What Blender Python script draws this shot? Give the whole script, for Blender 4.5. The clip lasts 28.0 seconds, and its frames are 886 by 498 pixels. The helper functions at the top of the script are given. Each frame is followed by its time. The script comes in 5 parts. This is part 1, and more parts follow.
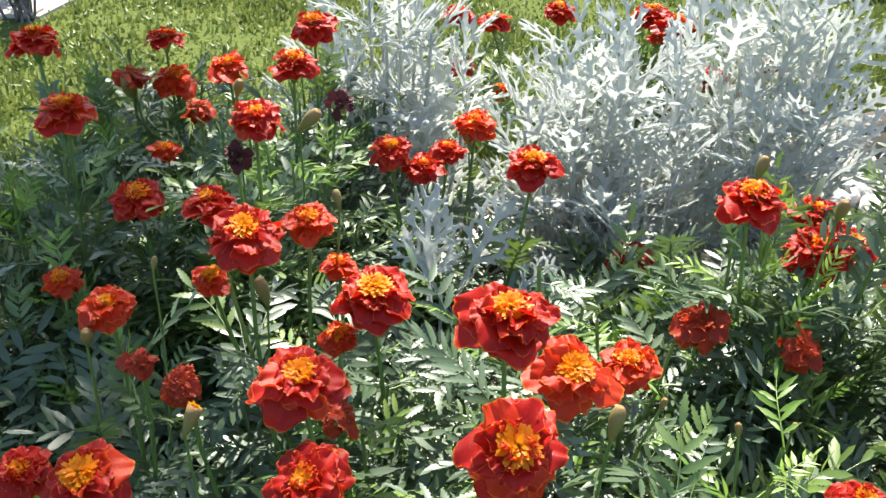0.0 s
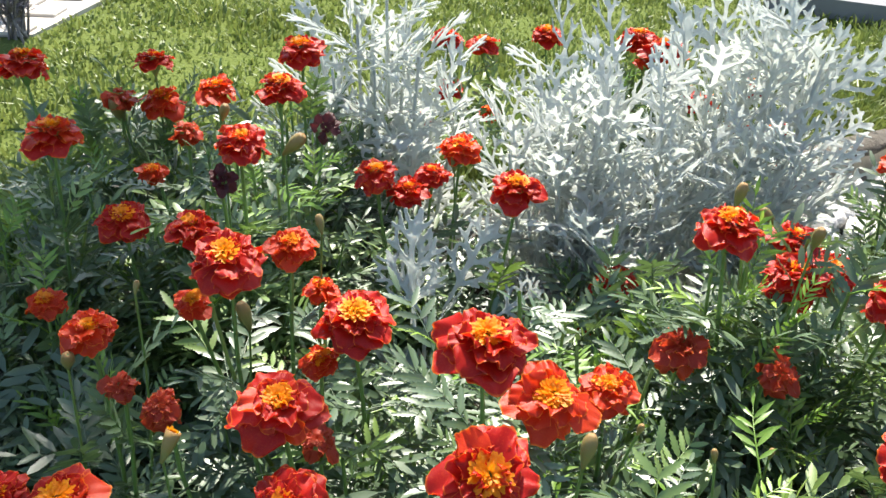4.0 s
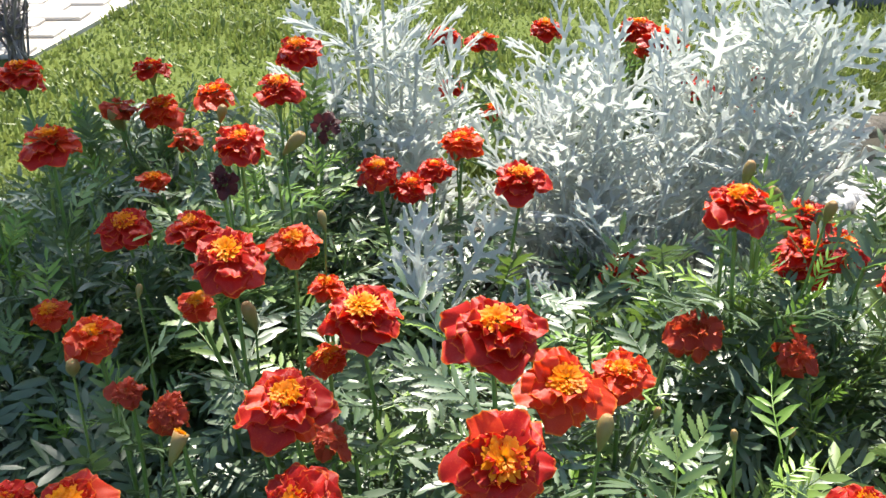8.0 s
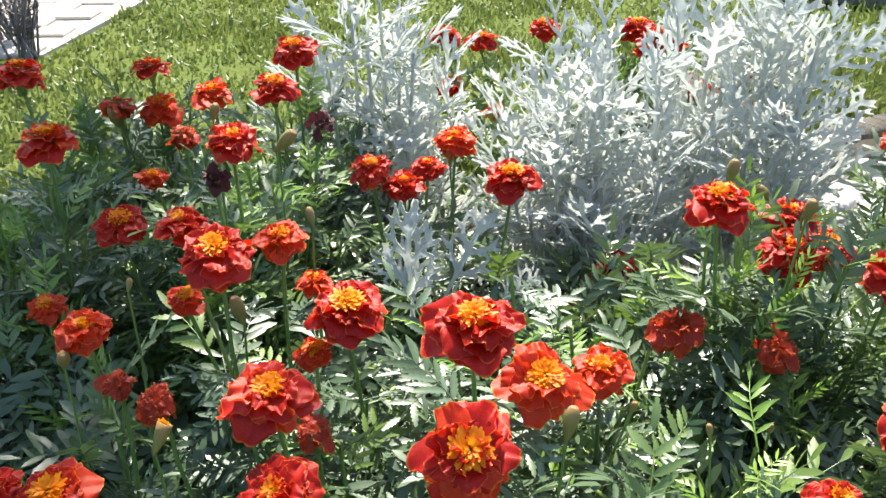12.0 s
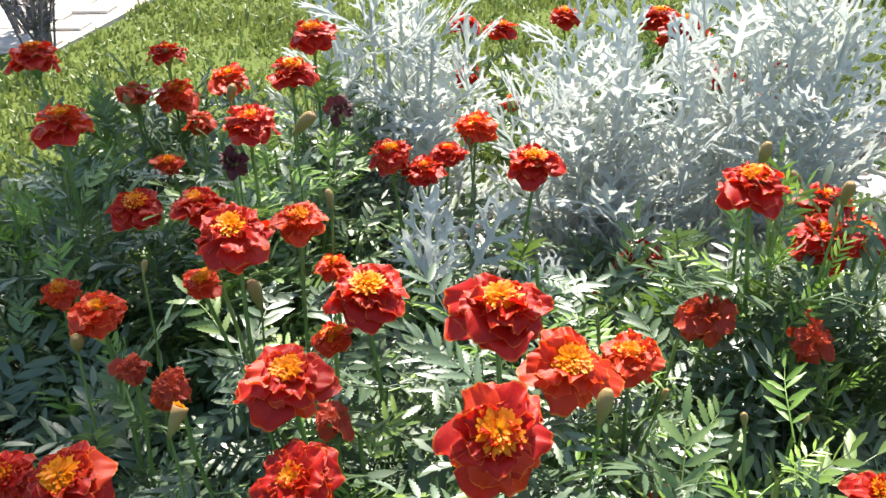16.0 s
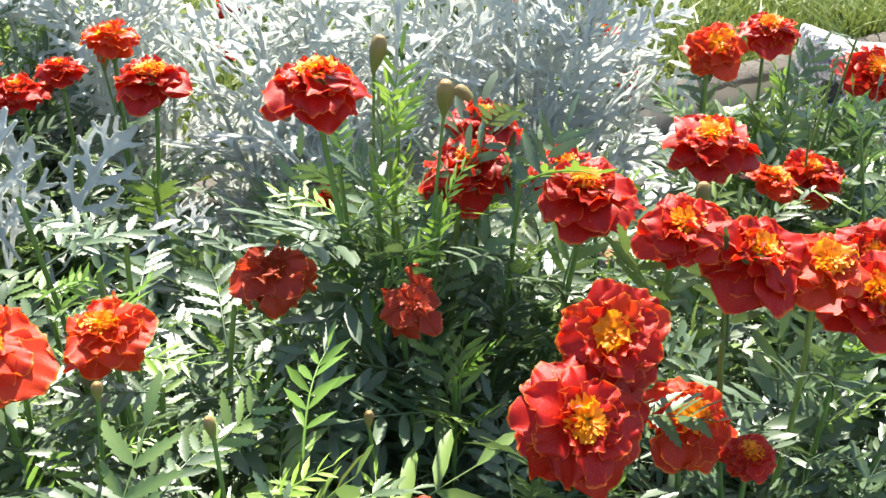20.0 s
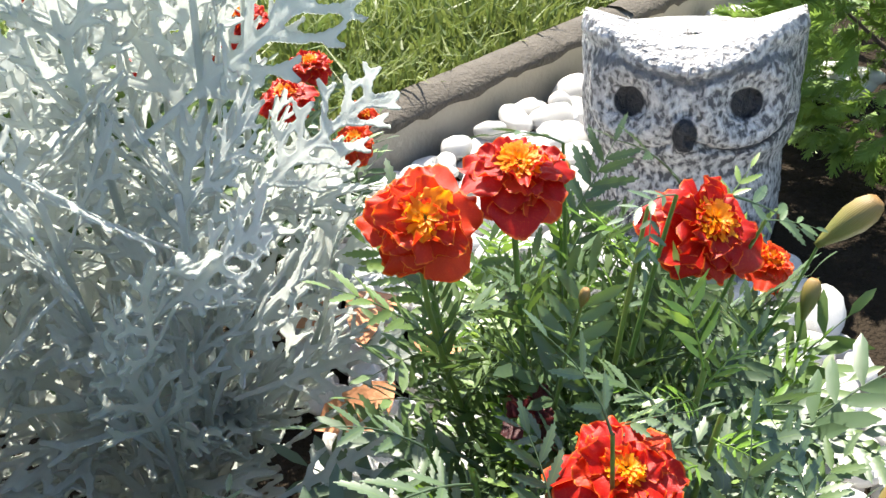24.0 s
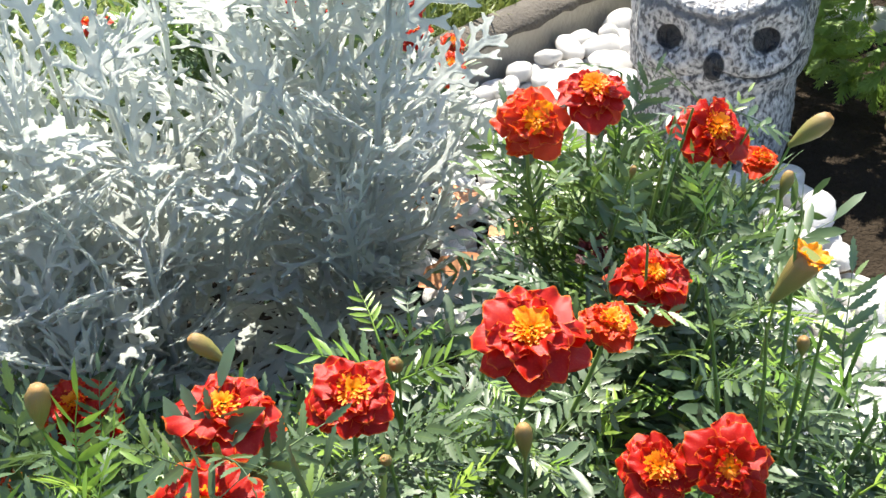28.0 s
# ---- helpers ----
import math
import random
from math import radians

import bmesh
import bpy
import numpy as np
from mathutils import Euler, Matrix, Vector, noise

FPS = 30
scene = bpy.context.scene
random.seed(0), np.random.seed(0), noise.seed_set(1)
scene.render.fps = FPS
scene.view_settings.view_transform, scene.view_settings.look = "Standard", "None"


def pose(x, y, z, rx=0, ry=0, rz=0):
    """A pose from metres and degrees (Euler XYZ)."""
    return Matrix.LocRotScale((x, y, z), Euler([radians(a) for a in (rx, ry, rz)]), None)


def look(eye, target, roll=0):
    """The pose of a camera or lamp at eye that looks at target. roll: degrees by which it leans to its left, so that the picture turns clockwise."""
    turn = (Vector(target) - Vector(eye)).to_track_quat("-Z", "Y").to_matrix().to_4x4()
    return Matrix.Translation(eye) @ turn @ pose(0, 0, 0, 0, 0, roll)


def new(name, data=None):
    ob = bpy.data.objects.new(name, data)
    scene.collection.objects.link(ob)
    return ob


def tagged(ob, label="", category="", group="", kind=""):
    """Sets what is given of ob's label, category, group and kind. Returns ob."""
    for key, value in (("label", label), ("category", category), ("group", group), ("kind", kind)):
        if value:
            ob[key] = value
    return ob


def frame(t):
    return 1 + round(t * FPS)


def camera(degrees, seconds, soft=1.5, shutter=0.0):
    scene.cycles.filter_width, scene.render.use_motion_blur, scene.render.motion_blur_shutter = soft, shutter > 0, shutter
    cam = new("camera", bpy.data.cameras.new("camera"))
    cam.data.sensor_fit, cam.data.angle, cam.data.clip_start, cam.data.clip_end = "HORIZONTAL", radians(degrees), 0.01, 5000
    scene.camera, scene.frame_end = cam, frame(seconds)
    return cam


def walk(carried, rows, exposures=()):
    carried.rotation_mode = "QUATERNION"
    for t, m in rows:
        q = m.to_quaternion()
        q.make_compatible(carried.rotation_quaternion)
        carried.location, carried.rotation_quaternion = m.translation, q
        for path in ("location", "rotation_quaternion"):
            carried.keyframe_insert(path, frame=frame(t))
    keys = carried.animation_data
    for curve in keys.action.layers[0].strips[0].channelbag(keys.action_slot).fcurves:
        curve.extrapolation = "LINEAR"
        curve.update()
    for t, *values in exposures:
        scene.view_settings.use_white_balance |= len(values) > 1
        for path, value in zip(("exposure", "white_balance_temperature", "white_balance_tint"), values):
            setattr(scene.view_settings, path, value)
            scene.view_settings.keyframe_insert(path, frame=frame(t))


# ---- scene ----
cam = camera(54.0, 28.0)
PATH = [
    (0, (0.002, 0.0, 0.681), (-0.003, 1.735, -0.313), 1.7),
    (0.5, (0.004, 0.003, 0.682), (0.009, 1.737, -0.314), 1.8),
    (1, (0.004, 0.002, 0.683), (0.008, 1.739, -0.307), 1.7),
    (1.5, (0.0, 0.007, 0.683), (0.007, 1.744, -0.31), 1.9),
    (2, (0.009, -0.001, 0.684), (0.018, 1.744, -0.294), 1.7),
    (2.5, (0.008, 0.002, 0.687), (0.017, 1.746, -0.292), 2.2),
    (3, (0.009, -0.001, 0.685), (0.02, 1.752, -0.279), 2.0),
    (3.5, (0.01, -0.002, 0.689), (0.018, 1.751, -0.273), 2.2),
    (5.5, (0.009, 0.0, 0.681), (0.016, 1.762, -0.264), 1.9),
    (6, (0.009, -0.001, 0.683), (0.014, 1.759, -0.267), 1.6),
    (6.5, (0.013, -0.006, 0.682), (0.013, 1.754, -0.268), 0.6),
    (7, (0.009, -0.004, 0.679), (0.011, 1.758, -0.268), -0.1),
    (7.5, (0.01, -0.003, 0.678), (0.008, 1.757, -0.271), -0.2),
    (8, (0.012, 0.001, 0.675), (0.0, 1.763, -0.27), -0.6),
    (8.5, (0.013, 0.002, 0.674), (-0.014, 1.765, -0.271), -0.9),
    (9, (0.016, -0.001, 0.677), (-0.019, 1.76, -0.27), -1.0),
    (9.5, (0.017, -0.006, 0.675), (-0.022, 1.756, -0.27), -1.1),
    (10, (0.022, -0.012, 0.675), (-0.02, 1.751, -0.27), -1.1),
    (10.5, (0.027, -0.008, 0.676), (-0.015, 1.755, -0.268), -0.9),
    (11, (0.026, -0.005, 0.679), (-0.012, 1.758, -0.266), -0.8),
    (11.5, (0.028, -0.008, 0.678), (-0.01, 1.754, -0.268), -0.8),
    (13.5, (0.03, -0.004, 0.674), (-0.016, 1.757, -0.273), -0.7),
    (14, (0.03, -0.006, 0.668), (-0.016, 1.754, -0.282), -0.6),
    (14.5, (0.03, -0.008, 0.66), (-0.021, 1.752, -0.288), -0.7),
    (15, (0.027, -0.004, 0.662), (-0.024, 1.757, -0.286), -0.7),
    (15.5, (0.022, 0.001, 0.661), (-0.04, 1.761, -0.286), -0.9),
    (16, (0.023, 0.002, 0.661), (-0.047, 1.762, -0.287), -1.0),
    (16.5, (0.029, 0.001, 0.657), (-0.039, 1.761, -0.292), -0.9),
    (17, (0.032, 0.0, 0.658), (-0.037, 1.759, -0.292), -1.0),
    (17.5, (0.036, -0.003, 0.653), (-0.034, 1.754, -0.299), -1.0),
    (18, (0.038, -0.002, 0.651), (-0.029, 1.757, -0.299), -0.9),
    (18.5, (0.044, 0.004, 0.642), (-0.023, 1.762, -0.308), -0.9),
    (19, (0.086, 0.024, 0.619), (0.036, 1.776, -0.343), -0.7),
    (19.2, (0.123, 0.039, 0.619), (0.081, 1.788, -0.351), -0.3),
    (19.5, (0.189, 0.061, 0.631), (0.171, 1.814, -0.33), -0.0),
    (20, (0.236, 0.134, 0.568), (0.289, 1.865, -0.432), 0.5),
    (20.5, (0.243, 0.169, 0.538), (0.371, 1.871, -0.505), -0.3),
    (21, (0.276, 0.192, 0.531), (0.507, 1.873, -0.528), 0.7),
    (21.5, (0.304, 0.214, 0.528), (0.6, 1.881, -0.537), 1.2),
    (22, (0.332, 0.242, 0.532), (0.718, 1.906, -0.508), 1.0),
    (22.5, (0.353, 0.277, 0.541), (0.813, 1.933, -0.482), 0.5),
    (24.5, (0.417, 0.57, 0.56), (0.805, 2.129, -0.631), -1.5),
    (25, (0.433, 0.612, 0.538), (0.804, 2.159, -0.674), -1.6),
    (25.5, (0.438, 0.626, 0.548), (0.75, 2.16, -0.697), -1.6),
    (26, (0.454, 0.601, 0.58), (0.757, 2.115, -0.691), -1.6),
    (26.5, (0.439, 0.563, 0.596), (0.746, 2.077, -0.674), -3.2),
    (27, (0.391, 0.482, 0.623), (0.7, 1.995, -0.649), -4.0),
    (27.5, (0.347, 0.394, 0.633), (0.66, 1.888, -0.659), -3.9),
    (28, (0.311, 0.332, 0.664), (0.619, 1.83, -0.625), -1.4),
]
walk(cam, [(t, look(eye, target, roll)) for t, eye, target, roll in PATH],
     exposures=[(0.0, 1.43), (2.0, 1.48), (6.0, 1.41), (8.0, 1.43), (14.0, 1.53), (18.0, 1.60), (19.0, 1.76), (20.0, 1.76), (21.0, 2.10), (22.5, 1.80), (24.5, 1.53), (26.0, 1.20), (27.0, 1.27), (28.0, 1.54)])

# ---- light: high sun ahead of the camera, blue sky ----
SUN_ELEV, SUN_AZ = 54.0, 2.0          # azimuth from +y towards +x
sun_way = Vector((math.sin(radians(SUN_AZ)) * math.cos(radians(SUN_ELEV)),
                  math.cos(radians(SUN_AZ)) * math.cos(radians(SUN_ELEV)), math.sin(radians(SUN_ELEV))))
sun = new("sun", bpy.data.lights.new("sun", "SUN"))
sun.data.energy, sun.data.angle, sun.data.color = 5.0, radians(0.53), (1.0, 0.94, 0.83)
sun.matrix_world = look(sun_way * 20, (0, 0, 0))
world = bpy.data.worlds.new("sky")
scene.world = world
world.use_nodes = True
wn = world.node_tree
sky = wn.nodes.new("ShaderNodeTexSky")
sky.sky_type, sky.sun_disc = "NISHITA", False
sky.sun_elevation, sky.sun_rotation = radians(SUN_ELEV), radians(SUN_AZ)
wn.nodes["Background"].inputs["Strength"].default_value = 0.115
wn.links.new(sky.outputs[0], wn.nodes["Background"].inputs["Color"])


# ---- materials ----
class Nodes:
    def __init__(self, name):
        self.mat = bpy.data.materials.new(name)
        self.mat.use_nodes = True
        self.tree = self.mat.node_tree
        self.bsdf = self.tree.nodes["Principled BSDF"]
        self.out = self.tree.nodes["Material Output"]

    def add(self, kind, **inputs):
        n = self.tree.nodes.new(kind)
        for key, value in inputs.items():
            n.inputs[key.replace("_", " ")].default_value = value
        return n

    def link(self, a, b):
        self.tree.links.new(a, b)

    def noise(self, scale, detail=3.0, coords="Object", rough=0.55):
        n = self.add("ShaderNodeTexNoise", Scale=scale, Detail=detail, Roughness=rough)
        self.link(self.coord().outputs[coords], n.inputs["Vector"])
        return n

    def coord(self):
        for n in self.tree.nodes:
            if n.bl_idname == "ShaderNodeTexCoord":
                return n
        return self.add("ShaderNodeTexCoord")

    def ramp(self, source, stops):
        n = self.tree.nodes.new("ShaderNodeValToRGB")
        els = n.color_ramp.elements
        while len(els) < len(stops):
            els.new(0.5)
        for e, (pos, col) in zip(els, stops):
            e.position, e.color = pos, (*col, 1)
        self.link(source, n.inputs["Fac"])
        return n

    def mix(self, fac, a, b, mode="MIX"):
        n = self.tree.nodes.new("ShaderNodeMix")
        n.data_type, n.blend_type = "RGBA", mode
        for sock, v in ((n.inputs[0], fac), (n.inputs[6], a), (n.inputs[7], b)):
            if isinstance(v, bpy.types.NodeSocket):
                self.link(v, sock)
            else:
                sock.default_value = v if isinstance(v, (int, float)) else (*v, 1)
        return n.outputs[2]

    def math(self, op, a, b=0.0):
        n = self.tree.nodes.new("ShaderNodeMath")
        n.operation = op
        for sock, v in zip(n.inputs, (a, b)):
            if isinstance(v, bpy.types.NodeSocket):
                self.link(v, sock)
            else:
                sock.default_value = v
        return n.outputs[0]

    def bump(self, height, strength, distance):
        n = self.add("ShaderNodeBump", Strength=strength, Distance=distance)
        self.link(height, n.inputs["Height"])
        self.link(n.outputs[0], self.bsdf.inputs["Normal"])
        return n

    def random(self):
        return self.add("ShaderNodeObjectInfo").outputs["Random"]

    def shine(self, colour, share):
        """Lets part of the light pass through a thin blade."""
        t = self.tree.nodes.new("ShaderNodeBsdfTranslucent")
        self.link(colour, t.inputs["Color"])
        m = self.tree.nodes.new("ShaderNodeMixShader")
        m.inputs[0].default_value = share
        self.link(self.bsdf.outputs[0], m.inputs[1])
        self.link(t.outputs[0], m.inputs[2])
        self.link(m.outputs[0], self.out.inputs["Surface"])

    def set(self, rough=0.5, spec=0.5, metal=0.0):
        self.bsdf.inputs["Roughness"].default_value = rough
        self.bsdf.inputs["Specular IOR Level"].default_value = spec
        self.bsdf.inputs["Metallic"].default_value = metal


def petal_material(name, deep, mid, rim):
    m = Nodes(name)
    uv = m.add("ShaderNodeSeparateXYZ")
    m.link(m.coord().outputs["UV"], uv.inputs[0])
    n = m.noise(140.0, 3.0)
    rnd = m.random()
    base = m.mix(n.outputs["Fac"], deep, mid)
    base = m.mix(m.math("MULTIPLY", rnd, 0.7), base, mid)
    warm = m.ramp(m.noise(55.0, 2.0).outputs["Fac"], [(0.52, (0, 0, 0)), (0.72, (0.28, 0.28, 0.28))])
    base = m.mix(warm.outputs["Color"], base, [0.5 * (p + q) for p, q in zip(mid, rim)])
    streak = m.add("ShaderNodeTexWave", Scale=9.0, Distortion=1.5, Detail=2.0)
    m.link(m.coord().outputs["UV"], streak.inputs["Vector"])
    base = m.mix(m.math("MULTIPLY", streak.outputs["Fac"], 0.10), base, [c * 0.5 for c in deep])
    # narrow pale rim along the frilled outer edge, and a warm claw at the base
    side = m.math("MULTIPLY", m.math("ABSOLUTE", m.math("SUBTRACT", uv.outputs["X"], 0.5)), 2.0)
    edge = m.math("MAXIMUM", m.math("MULTIPLY", side, m.math("GREATER_THAN", uv.outputs["Y"], 0.35)), uv.outputs["Y"])
    edge = m.math("ADD", edge, m.math("MULTIPLY", m.math("SUBTRACT", n.outputs["Fac"], 0.5), 0.12))
    r = m.ramp(edge, [(0.945, (0, 0, 0)), (0.985, (0.8, 0.8, 0.8))])
    col = m.mix(r.outputs["Color"], base, rim)
    claw = m.ramp(uv.outputs["Y"], [(0.0, (0.5, 0.5, 0.5)), (0.26, (0, 0, 0))])
    col = m.mix(claw.outputs["Color"], col, [c * 0.9 for c in rim])
    m.link(col, m.bsdf.inputs["Base Color"])
    m.set(0.42, 0.38)
    m.bump(n.outputs["Fac"], 0.25, 0.0008)
    m.shine(col, 0.45)
    return m.mat


RED_PETAL = petal_material("red_petal", (0.35, 0.004, 0.004), (0.58, 0.012, 0.004), (0.88, 0.19, 0.02))
ORANGE_PETAL = petal_material("orange_red_petal", (0.50, 0.014, 0.005), (0.74, 0.052, 0.008), (0.92, 0.27, 0.02))
DRY_PETAL = petal_material("withered_petal", (0.30, 0.016, 0.010), (0.55, 0.055, 0.018), (0.75, 0.22, 0.03))
DEAD_PETAL = petal_material("dead_petal", (0.05, 0.008, 0.012), (0.10, 0.018, 0.020), (0.14, 0.04, 0.02))
CREST_PETAL = petal_material("crest_petal", (0.84, 0.19, 0.005), (0.92, 0.40, 0.007), (0.95, 0.55, 0.02))


def green_material(name, dark, light, young, share, rough=0.42, spec=0.65):
    m = Nodes(name)
    n = m.noise(45.0, 4.0)
    rnd = m.random()
    col = m.mix(n.outputs["Fac"], dark, light)
    tip = m.ramp(rnd, [(0.68, (0, 0, 0)), (0.95, (1, 1, 1))])
    col = m.mix(tip.outputs["Color"], col, young)
    uv = m.add("ShaderNodeSeparateXYZ")
    m.link(m.coord().outputs["UV"], uv.inputs[0])
    vein = m.math("SUBTRACT", 1.0, m.math("MULTIPLY", m.math("ABSOLUTE", m.math("SUBTRACT", uv.outputs["X"], 0.5)), 14.0))
    vein = m.math("MAXIMUM", vein, 0.0)
    col = m.mix(m.math("MULTIPLY", vein, 0.35), col, young)
    m.link(col, m.bsdf.inputs["Base Color"])
    m.set(rough, spec)
    m.bump(n.outputs["Fac"], 0.35, 0.0008)
    bright = m.mix(0.4, col, young)
    m.shine(bright, share)
    return m.mat


LEAF = green_material("marigold_leaf", (0.038, 0.078, 0.032), (0.108, 0.168, 0.078), (0.18, 0.28, 0.048), 0.24, 0.45, 1.0)
YOUNG = green_material("young_marigold_leaf", (0.11, 0.23, 0.025), (0.20, 0.34, 0.045), (0.28, 0.42, 0.06), 0.34, 0.42)
STALK = green_material("marigold_stalk", (0.07, 0.15, 0.03), (0.13, 0.23, 0.05), (0.20, 0.27, 0.06), 0.10, 0.5)
STEM = green_material("marigold_stem", (0.06, 0.09, 0.03), (0.12, 0.12, 0.05), (0.16, 0.11, 0.06), 0.0, 0.6)


def bud_material():
    m = Nodes("bud_skin")
    w = m.add("ShaderNodeTexWave", Scale=14.0, Distortion=0.6, Detail=2.0)
    m.link(m.coord().outputs["UV"], w.inputs["Vector"])
    n = m.noise(120.0)
    col = m.mix(w.outputs["Fac"], (0.22, 0.20, 0.06), (0.36, 0.17, 0.06))
    uv = m.add("ShaderNodeSeparateXYZ")
    m.link(m.coord().outputs["UV"], uv.inputs[0])
    low = m.ramp(uv.outputs["Y"], [(0.30, (0.14, 0.23, 0.05)), (0.70, (0.30, 0.20, 0.07)), (0.97, (0.42, 0.16, 0.04))])
    col = m.mix(0.6, col, low.outputs["Color"])
    col = m.mix(m.math("MULTIPLY", n.outputs["Fac"], 0.3), col, (0.20, 0.12, 0.05))
    m.link(col, m.bsdf.inputs["Base Color"])
    m.set(0.5, 0.4)
    m.bump(w.outputs["Fac"], 0.25, 0.0006)
    m.shine(col, 0.15)
    return m.mat


BUD = bud_material()


def felt_material():
    m = Nodes("silver_felt")
    n = m.noise(60.0, 4.0)
    f = m.noise(900.0, 2.0)
    col = m.mix(n.outputs["Fac"], (0.44, 0.475, 0.445), (0.64, 0.655, 0.61))
    col = m.mix(m.math("MULTIPLY", m.random(), 0.35), col, (0.50, 0.55, 0.49))
    m.link(col, m.bsdf.inputs["Base Color"])
    m.set(0.75, 0.25)
    m.bsdf.inputs["Sheen Weight"].default_value = 0.3
    m.bump(f.outputs["Fac"], 0.5, 0.0008)
    m.shine(col, 0.46)
    return m.mat


FELT = felt_material()


def stone_material(name, a, b, scale, rough, bump=0.4, dist=0.002, spec=0.4):
    m = Nodes(name)
    n = m.noise(scale, 6.0)
    k = m.noise(scale * 7, 3.0)
    col = m.mix(n.outputs["Fac"], a, b)
    col = m.mix(m.math("MULTIPLY", k.outputs["Fac"], 0.3), col, a)
    col = m.mix(m.math("MULTIPLY", m.random(), 0.25), col, a)
    m.link(col, m.bsdf.inputs["Base Color"])
    m.set(rough, spec)
    m.bump(k.outputs["Fac"], bump, dist)
    return m.mat


PEBBLE = stone_material("white_pebble", (0.56, 0.54, 0.51), (0.82, 0.80, 0.77), 30.0, 0.6, 0.6, 0.002)
CONCRETE = stone_material("kerb_concrete", (0.33, 0.298, 0.245), (0.50, 0.46, 0.39), 9.0, 0.9, 0.8, 0.004)
MOSS = stone_material("kerb_grime", (0.058, 0.050, 0.040), (0.15, 0.13, 0.105), 25.0, 0.95, 1.0, 0.004)
SOIL = stone_material("soil", (0.018, 0.014, 0.010), (0.052, 0.040, 0.029), 18.0, 1.0, 1.0, 0.012, 0.04)
PATH_STONE = stone_material("path_paving", (0.46, 0.42, 0.37), (0.60, 0.55, 0.49), 5.0, 0.95, 0.4, 0.002, 0.1)
PATH_JOINT = stone_material("path_joint", (0.44, 0.40, 0.35), (0.56, 0.515, 0.455), 9.0, 1.0, 0.5, 0.003, 0.1)
SLAB = stone_material("grey_slab", (0.13, 0.13, 0.135), (0.24, 0.24, 0.25), 5.0, 0.8)
TURF = stone_material("turf_soil", (0.075, 0.105, 0.026), (0.14, 0.165, 0.045), 12.0, 1.0, 0.8, 0.01, 0.05)
TWIG = stone_material("dark_twig", (0.15, 0.13, 0.13), (0.27, 0.235, 0.235), 60.0, 0.8)
DRY_LEAF = stone_material("dry_leaf", (0.42, 0.17, 0.07), (0.62, 0.30, 0.15), 40.0, 0.7)


def grass_material():
    m = Nodes("grass_blade")
    g = m.add("ShaderNodeNewGeometry")
    n = m.noise(2.2, 3.0)
    col = m.mix(g.outputs["Random Per Island"], (0.085, 0.145, 0.028), (0.195, 0.23, 0.052))
    col = m.mix(m.math("MULTIPLY", n.outputs["Fac"], 0.6), col, (0.195, 0.225, 0.062))
    m.link(col, m.bsdf.inputs["Base Color"])
    m.set(0.5, 0.4)
    m.shine(col, 0.35)
    return m.mat


GRASS = grass_material()


